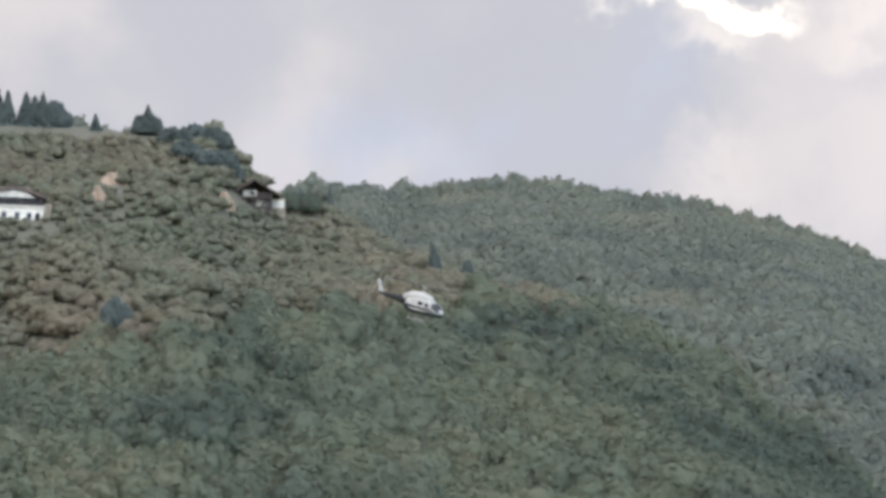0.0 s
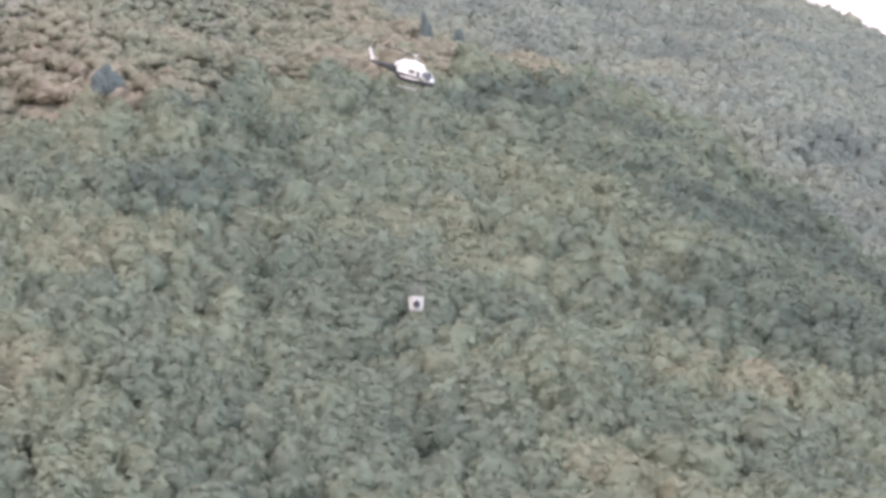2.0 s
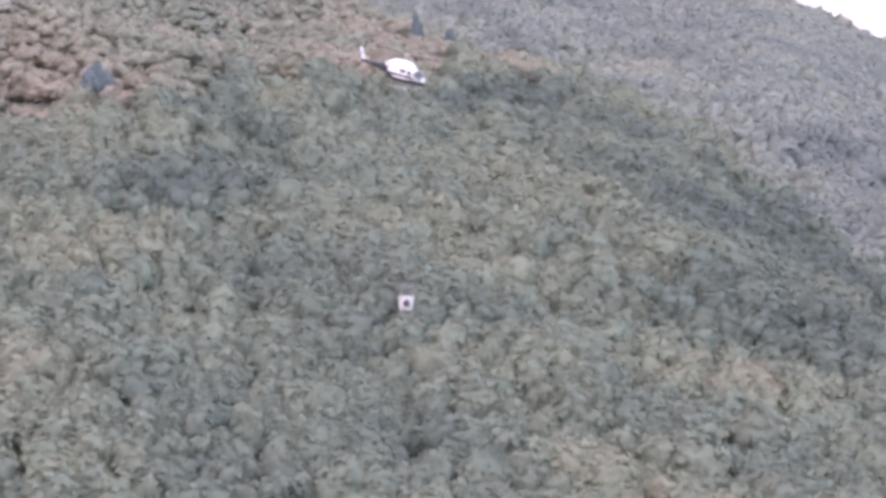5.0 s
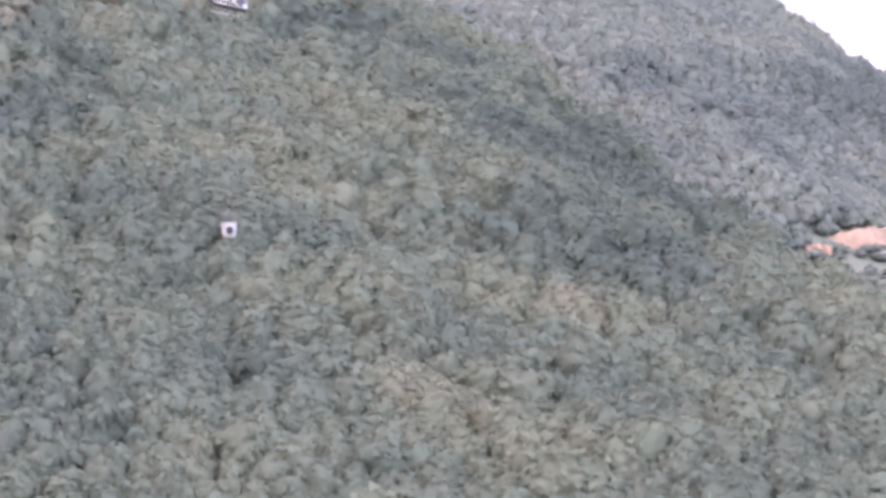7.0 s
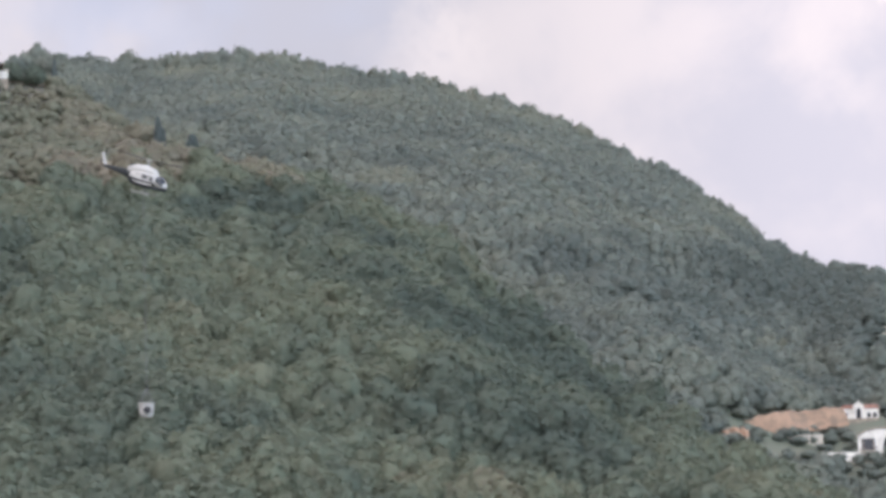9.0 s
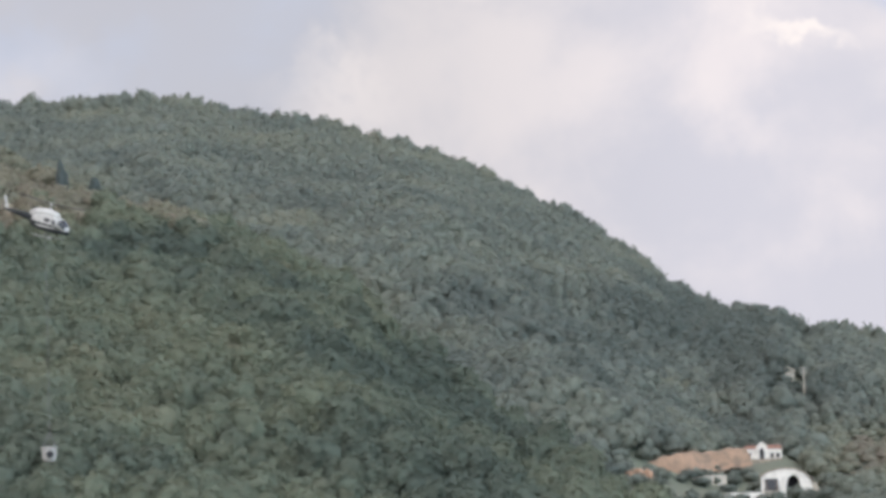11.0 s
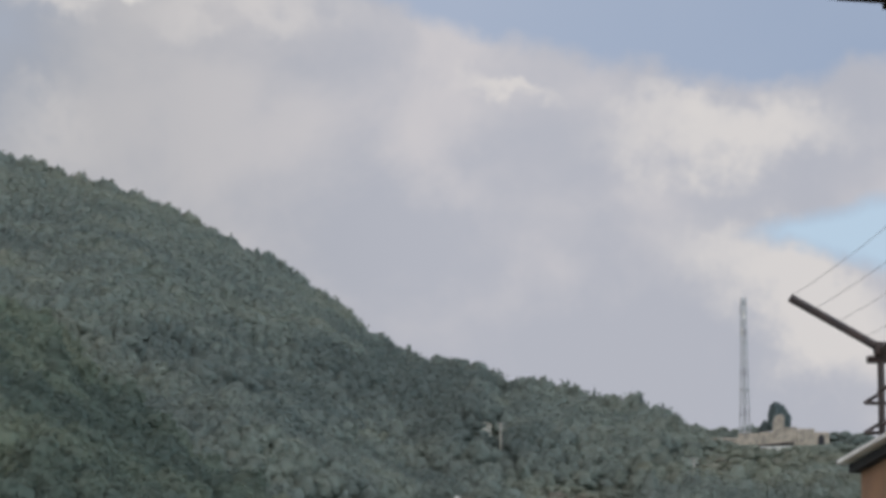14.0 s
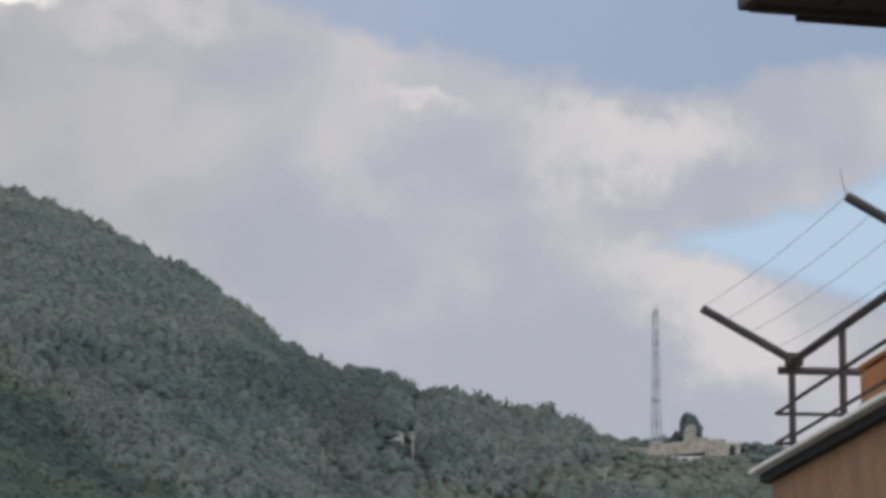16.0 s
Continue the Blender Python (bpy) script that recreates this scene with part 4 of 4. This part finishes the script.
def build_village():
    """The old hilltop hamlet of the mast: ruined walls and a low house."""
    r = 885
    ruin = thing("ruined_wall", "long crumbling stone wall along the hilltop", "wall", hill_frame(18.5, 6.82, r=r))
    for k, (x0, x1, z) in enumerate(((-21, -12, 2.0), (-12, -6, 3.2), (-6, -1.5, 3.6), (-1.5, 4.5, 4.9), (4.5, 9.5, 4.4), (9.5, 13.5, 3.4))):
        part("wall_section", box(x0, x1 - 0.03, 0.1 * (k % 2), 1.5, -4, z, 0.18), M_STONE, ruin)
    part("pier", prism(((-2.6, -3), (1.2, -3), (0.9, 8.0), (0.2, 8.6), (-1.3, 8.2), (-2.2, 6.6)), -0.3, 2.5), M_STONE, ruin, "tall ruined stone pier")
    # flat dark arch on the stone, painted for the shade of a recess
    part("arch_shade_patch", prism([(11.2 + 0.9 * math.cos(a), 1.4 + 1.2 * math.sin(a)) for a in np.linspace(0, math.pi, 9)] + [(10.3, -1), (12.1, -1)], -0.05, 0.1), M_DARK, ruin)
    low = thing("low_house", "low pale house with grey roof below the ruin", "house", hill_frame(18.42, 6.66, r=r - 14))
    part("wall", box(-4.8, 4.2, 0, 5, -5, 2.0), M_WHITE, low, "pale rendered wall")
    part("roof", prism(((-5.4, 1.95), (4.8, 2.9), (4.8, 3.2), (-5.4, 2.25)), -0.6, 5.5), M_TILE, low)
    for x in (-3.4, -0.8, 2.0):
        window(low, x, 0.3, 1.3, 1.2, -0.02, M_WOOD)
    edge = thing("white_hut", "small whitish hut at the ridge end", "house", hill_frame(16.95, 6.85, r=905))
    part("wall", box(-2.2, 1.6, 0, 3, -3, 1.7, 0.06), M_WHITE, edge)
    part("roof", prism(((-2.5, 1.7), (1.9, 1.7), (1.9, 2.0), (-2.5, 2.1)), -0.3, 3.3), M_PALE, edge)


build_white_house()
build_chalet()
earth_bank("earth_scar", "bare orange earth scar on the scrub slope", -6.12, 12.08, 8, 3.8, 9, M_SCAR, taper=0.9)
earth_bank("earth_scar", "pale earth bank beside the chalet", -4.05, 11.72, 5.5, 4.8, 12, M_SCAR, taper=0.9)
earth_bank("earth_scar", "narrow bare earth track down the scrub slope", -6.38, 11.80, 4.5, 4.2, 10, M_SCAR, taper=0.9)
build_site()
build_mast(17.85, 890, 7.02, 9.47)
build_village()


def build_pole(az, el, tall, label):
    pole = thing("power_pole", label, "pole", hill_frame(az, el))
    part("shaft", tube((0, 0, -1), (0, 0, tall), 0.22, 0.14, 8), M_PALE, pole)
    for z in (tall - 0.5, tall - 1.6):
        arm = part("crossarm", box(-1.1, 1.1, -0.08, 0.08, z, z + 0.14, 0.02), M_STEEL, pole)
        for x in (-0.95, 0.95):
            part("insulator", tube((x, 0, z + 0.12), (x, 0, z + 0.45), 0.09, 0.06, 6), M_PALE, arm)


build_pole(13.40, 6.45, 12.0, "pale concrete power pole above the woods")
build_pole(16.92, 6.05, 8.0, "short pale power pole on the spur")

# ---------------------------------------------------------------- single trees


def single_tree(name, label, az, el0, height, width, conifer=False, kind=0.3, seed=1, r=None, lean=0.0, group="", cat="tree"):
    """One tree: a tapered trunk with limbs, and a crown of clumps and leaves."""
    m = hill_frame(az, el0, r=r)
    m = Matrix.Translation(m.translation) @ pose(0, 0, -0.3, lean, 0, seed * 40)
    t = thing(name, label, cat, m, group)
    bm = tube((0, 0, -1.0), (0, 0, height * 0.55), height * 0.030, height * 0.014, 7)
    rng = random.Random(seed)
    for k in range(6):
        a, z = k * 2.4, height * rng.uniform(0.28, 0.5)
        bm_tube(bm, (0, 0, z), (math.cos(a) * width * 0.3, math.sin(a) * width * 0.3, z + height * 0.16), height * 0.010, height * 0.004, 5)
    part("trunk", bm, M_BARK, t)
    v, f = crown_template(200 + seed, 16, 420, 420, 0.028, conifer)
    f = f[:-10]
    me = bpy.data.meshes.new("crown")
    me.from_pydata((v * np.array([width * (1.5 if conifer else 1.05), width * (1.5 if conifer else 1.05), height])).tolist(), [], f.tolist())
    at = me.attributes.new("kind", "FLOAT", "FACE")
    at.data.foreach_set("value", np.full(len(f), kind, np.float32))
    me.materials.append(M_NEEDLE if conifer or kind < 0.1 else M_LEAF)
    c = new("crown", me)
    c.parent = t
    return t


CREST = "conifers on the crest"
for k, (az, top, wide, con) in enumerate(((-8.26, 13.72, 9.0, True), (-8.08, 13.70, 8.0, True), (-7.74, 13.68, 9.0, True), (-7.58, 13.62, 9.0, True), (-7.43, 13.68, 8.0, True), (-7.28, 13.55, 9.0, True),
                                          (-7.18, 13.60, 7.0, False), (-7.05, 13.42, 7.0, False), (-6.46, 13.34, 5.0, True), (-5.62, 13.36, 7.0, False), (-5.49, 13.50, 8.0, True), (-5.36, 13.32, 7.0, False))):
    r = crest(FRONT, az)[1] - 6
    hgt = r * (math.tan(radians(top)) - math.tan(radians(13.1)))
    single_tree("conifer" if con else "pine", "dark pointed conifer on the grassy crest" if con else "dark bushy pine on the grassy crest", az, 12.98, float(hgt) + 2.8, wide * 0.8, con, 0.02, k, float(r), group=CREST)
for k, (az, el, hh, ww, con, kd, lab) in enumerate(((-6.0, 9.25, 10.0, 7.0, False, 0.02, "dark dense holm oak standing over dry scrub"), (-0.16, 10.30, 11.0, 3.4, False, 0.05, "dark narrow upright tree above the brown band"),
                                                   (0.45, 10.3, 8.5, 5.0, False, 0.05, "dark round tree above the brown band"), (-4.6, 12.75, 8, 10, False, 0.05, "dark broad oak on the upper shoulder"),
                                                   (-5.0, 12.75, 7.5, 9, False, 0.08, "dark broad oak on the upper shoulder"), (-4.2, 12.65, 8.5, 10, False, 0.04, "dark broad oak on the upper shoulder"),
                                                   (-4.75, 12.5, 7, 9, False, 0.04, "dark broad oak on the upper shoulder"), (-4.1, 12.3, 8, 9, False, 0.03, "dark broad oak on the upper shoulder"), (-3.95, 12.15, 8, 8, False, 0.06, "dark broad oak on the upper shoulder"), (-4.4, 12.35, 7, 9, False, 0.05, "dark broad oak on the upper shoulder"),
                                                   (-2.85, 11.62, 7, 6, False, 0.15, "bushy tree by the terrace wall"), (-2.45, 11.58, 7, 6, False, 0.15, "bushy tree by the terrace wall"),
                                                   (-2.10, 11.55, 9, 3.0, True, 0.3, "thin upright tree on the skyline"))):
    single_tree("oak" if not con else "conifer", lab, az, el, hh, ww, con, kd, 30 + k)
for k, (az, el, hh, ww, kd, lab) in enumerate(((18.45, 6.95, 11.5, 6.5, 0.05, "dark tree rising behind the ruined pier"), (18.20, 6.9, 6.0, 3.5, 0.05, "dark shrub beside the ruined pier"), (17.62, 6.9, 3.2, 2.6, 0.3, "scraggy bush at the foot of the mast"),
                                              (19.62, 6.75, 5.0, 5.0, 0.25, "round grey-green tree behind the ruin"), (19.9, 6.75, 4.5, 4.5, 0.2, "round grey-green tree behind the ruin"))):
    single_tree("tree", lab, az, el, hh, ww, False, kd, 60 + k, r=897)

for k, (az, top) in enumerate(((15.11, 7.86), (15.80, 7.66), (15.97, 7.74), (16.36, 7.57), (16.63, 7.40), (16.91, 7.16))):
    r = float(crest(BACK, az)[1])
    foot = float(np.degrees(np.arctan2(gz(az, r) - EYE[2], r)))
    single_tree("conifer", "slender dark conifer on the ridge end", az, foot, r * (math.tan(radians(top)) - math.tan(radians(foot))) + 0.3, 2.6, True, 0.3, 80 + k, r, group="conifers on the ridge end")

# ---------------------------------------------------------------- the roof terrace at the street
U = Vector((-0.144, -0.99, 0)).normalized()
N = Vector((0.99, -0.144, 0)).normalized()
TERRACE = Matrix(((U.x, N.x, 0, 10.66), (U.y, N.y, 0, 30.17), (0, 0, 1, 0), (0, 0, 0, 1)))
TOP = 5.2


def build_terrace_house():
    """Local x runs along the front towards the street, y into the house."""
    h = thing("terrace_house", "ochre plastered house with a flat terrace roof", "house", TERRACE)
    part("wall", box(0.72, 17, 0.12, 7, 0, TOP - 0.137), M_OCHRE, h, "ochre plaster wall")
    x = 0.5
    for k in range(11):
        part("coping_slab", box(x, x + 1.44, -0.08, 0.55, TOP - 0.045, TOP, 0.010), M_COPING, h)
        x += 1.445
    # near-black strip: the shadow below the slabs is put into its colour
    part("coping_shadow_strip", box(0.56, 17, 0.03, 0.5, TOP - 0.135, TOP - 0.048), M_DARK, h, "dark strip painted as the shadow under the coping")
    part("terrace_floor", box(0.8, 17, 0.56, 7, TOP - 0.15, TOP - 0.04), M_PALE, h)
    rail = thing("terrace_railing", "dark brown tubular steel railing on the coping", "railing", TERRACE)
    for x in (2.5, 4.62, 7.93, 10.4):
        part("post", tube((x, -0.04, TOP - 0.02), (x, -0.04, TOP + 0.80), 0.034), M_RAIL, rail)
    part("top_rail", tube((2.42, -0.04, TOP + 0.80), (14, -0.04, TOP + 0.80), 0.040), M_RAIL, rail)
    for z, rr in ((0.43, 0.020), (0.10, 0.018)):
        part("lower_rail", tube((2.4, -0.04, TOP + z), (14, -0.04, TOP + z), rr), M_RAIL, rail)
    part("back_rail", tube((2.5, -0.17, TOP + 0.72), (2.5, 5.0, TOP + 0.72), 0.038), M_RAIL, rail)
    for z in (0.31, 0.03):
        part("back_lower_rail", tube((2.5, -0.20, TOP + z), (2.5, 5.0, TOP + z), 0.018), M_RAIL, rail)
        part("end_loop", tube((2.5, -0.20, TOP + z), (2.42, -0.04, TOP + z + 0.10), 0.018), M_RAIL, rail)
    for y in (1.9, 3.4):
        part("post", tube((2.5, y, TOP - 0.03), (2.5, y, TOP + 0.74), 0.026), M_RAIL, rail)
    dry = thing("clothes_line", "dark slanting steel arms strung with thin washing wires", "clothes line", TERRACE)
    ends = []
    for x, y in ((2.6, -0.04), (7.93, 0.12)):
        part("arm", tube((x, y, TOP + 0.80), (x, y - 0.87, TOP + 1.28), 0.042), M_RAIL, dry)
        part("bracket", box(x - 0.06, x + 0.06, y - 0.08, y + 0.08, TOP + 0.75, TOP + 0.87, 0.01), M_RAIL, dry)
        ends.append(Vector((x, y, TOP + 0.80)))
    reach = Vector((0, -0.87, 0.48))
    for s in (0.97, 0.72, 0.47, 0.18):
        bm = bmesh.new()
        a, b = ends[0] + reach * s, ends[1] + reach * s
        pts = [a.lerp(b, k / 10) + Vector((0, 0, 0.04 - 0.05 * (1 - (k / 5 - 1) ** 2))) for k in range(11)]
        for p, q in zip(pts, pts[1:]):
            bm_tube(bm, p, q, 0.0026, 0.0026, 5)
        part("wire", bm, M_STEEL, dry, "thin washing wire")
    tip = ends[1] + reach
    part("wire_end", tube(tip, tip + Vector((0.06, -0.06, 0.20)), 0.006, 0.004, 5), M_STEEL, dry)
    tank = thing("water_tank", "orange boxy tank standing on the terrace", "tank", TERRACE @ pose(4.15, 0.82, TOP - 0.04))
    part("body", box(-0.62, 0.62, -0.46, 0.46, 0.14, 0.62, 0.05), M_TANK, tank, "orange body with rounded edges")
    part("lid", box(-0.64, 0.64, -0.48, 0.48, 0.62, 0.66, 0.015), M_TANK, tank)
    part("seam_band", box(-0.632, 0.632, -0.472, 0.472, 0.26, 0.31, 0.01), M_PALE, tank, "pale seam band")
    for x in (-0.45, 0.45):
        part("foot", box(x - 0.06, x + 0.06, -0.40, 0.40, 0.0, 0.14), M_RAIL, tank)


def build_near_house():
    """The house close by whose eave cuts into the sky."""
    h = thing("near_house", "house with deep grey boarded eaves overhead", "house")
    part("wall", box(6.2, 12, 4, 12.2, 0, 5.45), M_OCHRE, h)
    part("eave_soffit", box(4.76, 12.4, 3.4, 13.30, 5.37, 5.42), M_EAVE, h, "grey boarded soffit")
    part("fascia", box(4.70, 4.76, 3.36, 13.34, 5.345, 5.62, 0.008), M_EAVE, h)
    part("fascia", box(4.76, 12.4, 13.30, 13.36, 5.345, 5.62, 0.008), M_EAVE, h)
    for k in range(6):
        x = 5.12 + k * 0.8
        part("rafter", box(x, x + 0.09, 4, 13.2, 5.352, 5.37), M_WOOD, h)
    part("roof", prism(((4.5, 5.62), (12.6, 7.6), (12.6, 7.75), (4.5, 5.78)), 3.2, 13.5), M_REDTILE, h)
    part("fascia_board", box(5.0, 12.4, 13.365, 13.39, 5.325, 5.60, 0.006), M_WOOD, h, "dark lower fascia board")
    part("beam_end", box(4.77, 4.99, 13.365, 13.40, 5.36, 5.60, 0.01), M_PALE, h, "pale beam end")
    part("gutter", tube((4.60, 3.3, 5.66), (4.60, 13.4, 5.60), 0.06), M_STEEL, h)


def build_street():
    a = mesh_object("road", box(-6, 4.2, -20, 60, -0.3, 0.03), M_ASPHALT)
    tagged(a, "grey asphalt street under the camera", "road", kind="structure")


build_terrace_house()
build_near_house()
build_street()
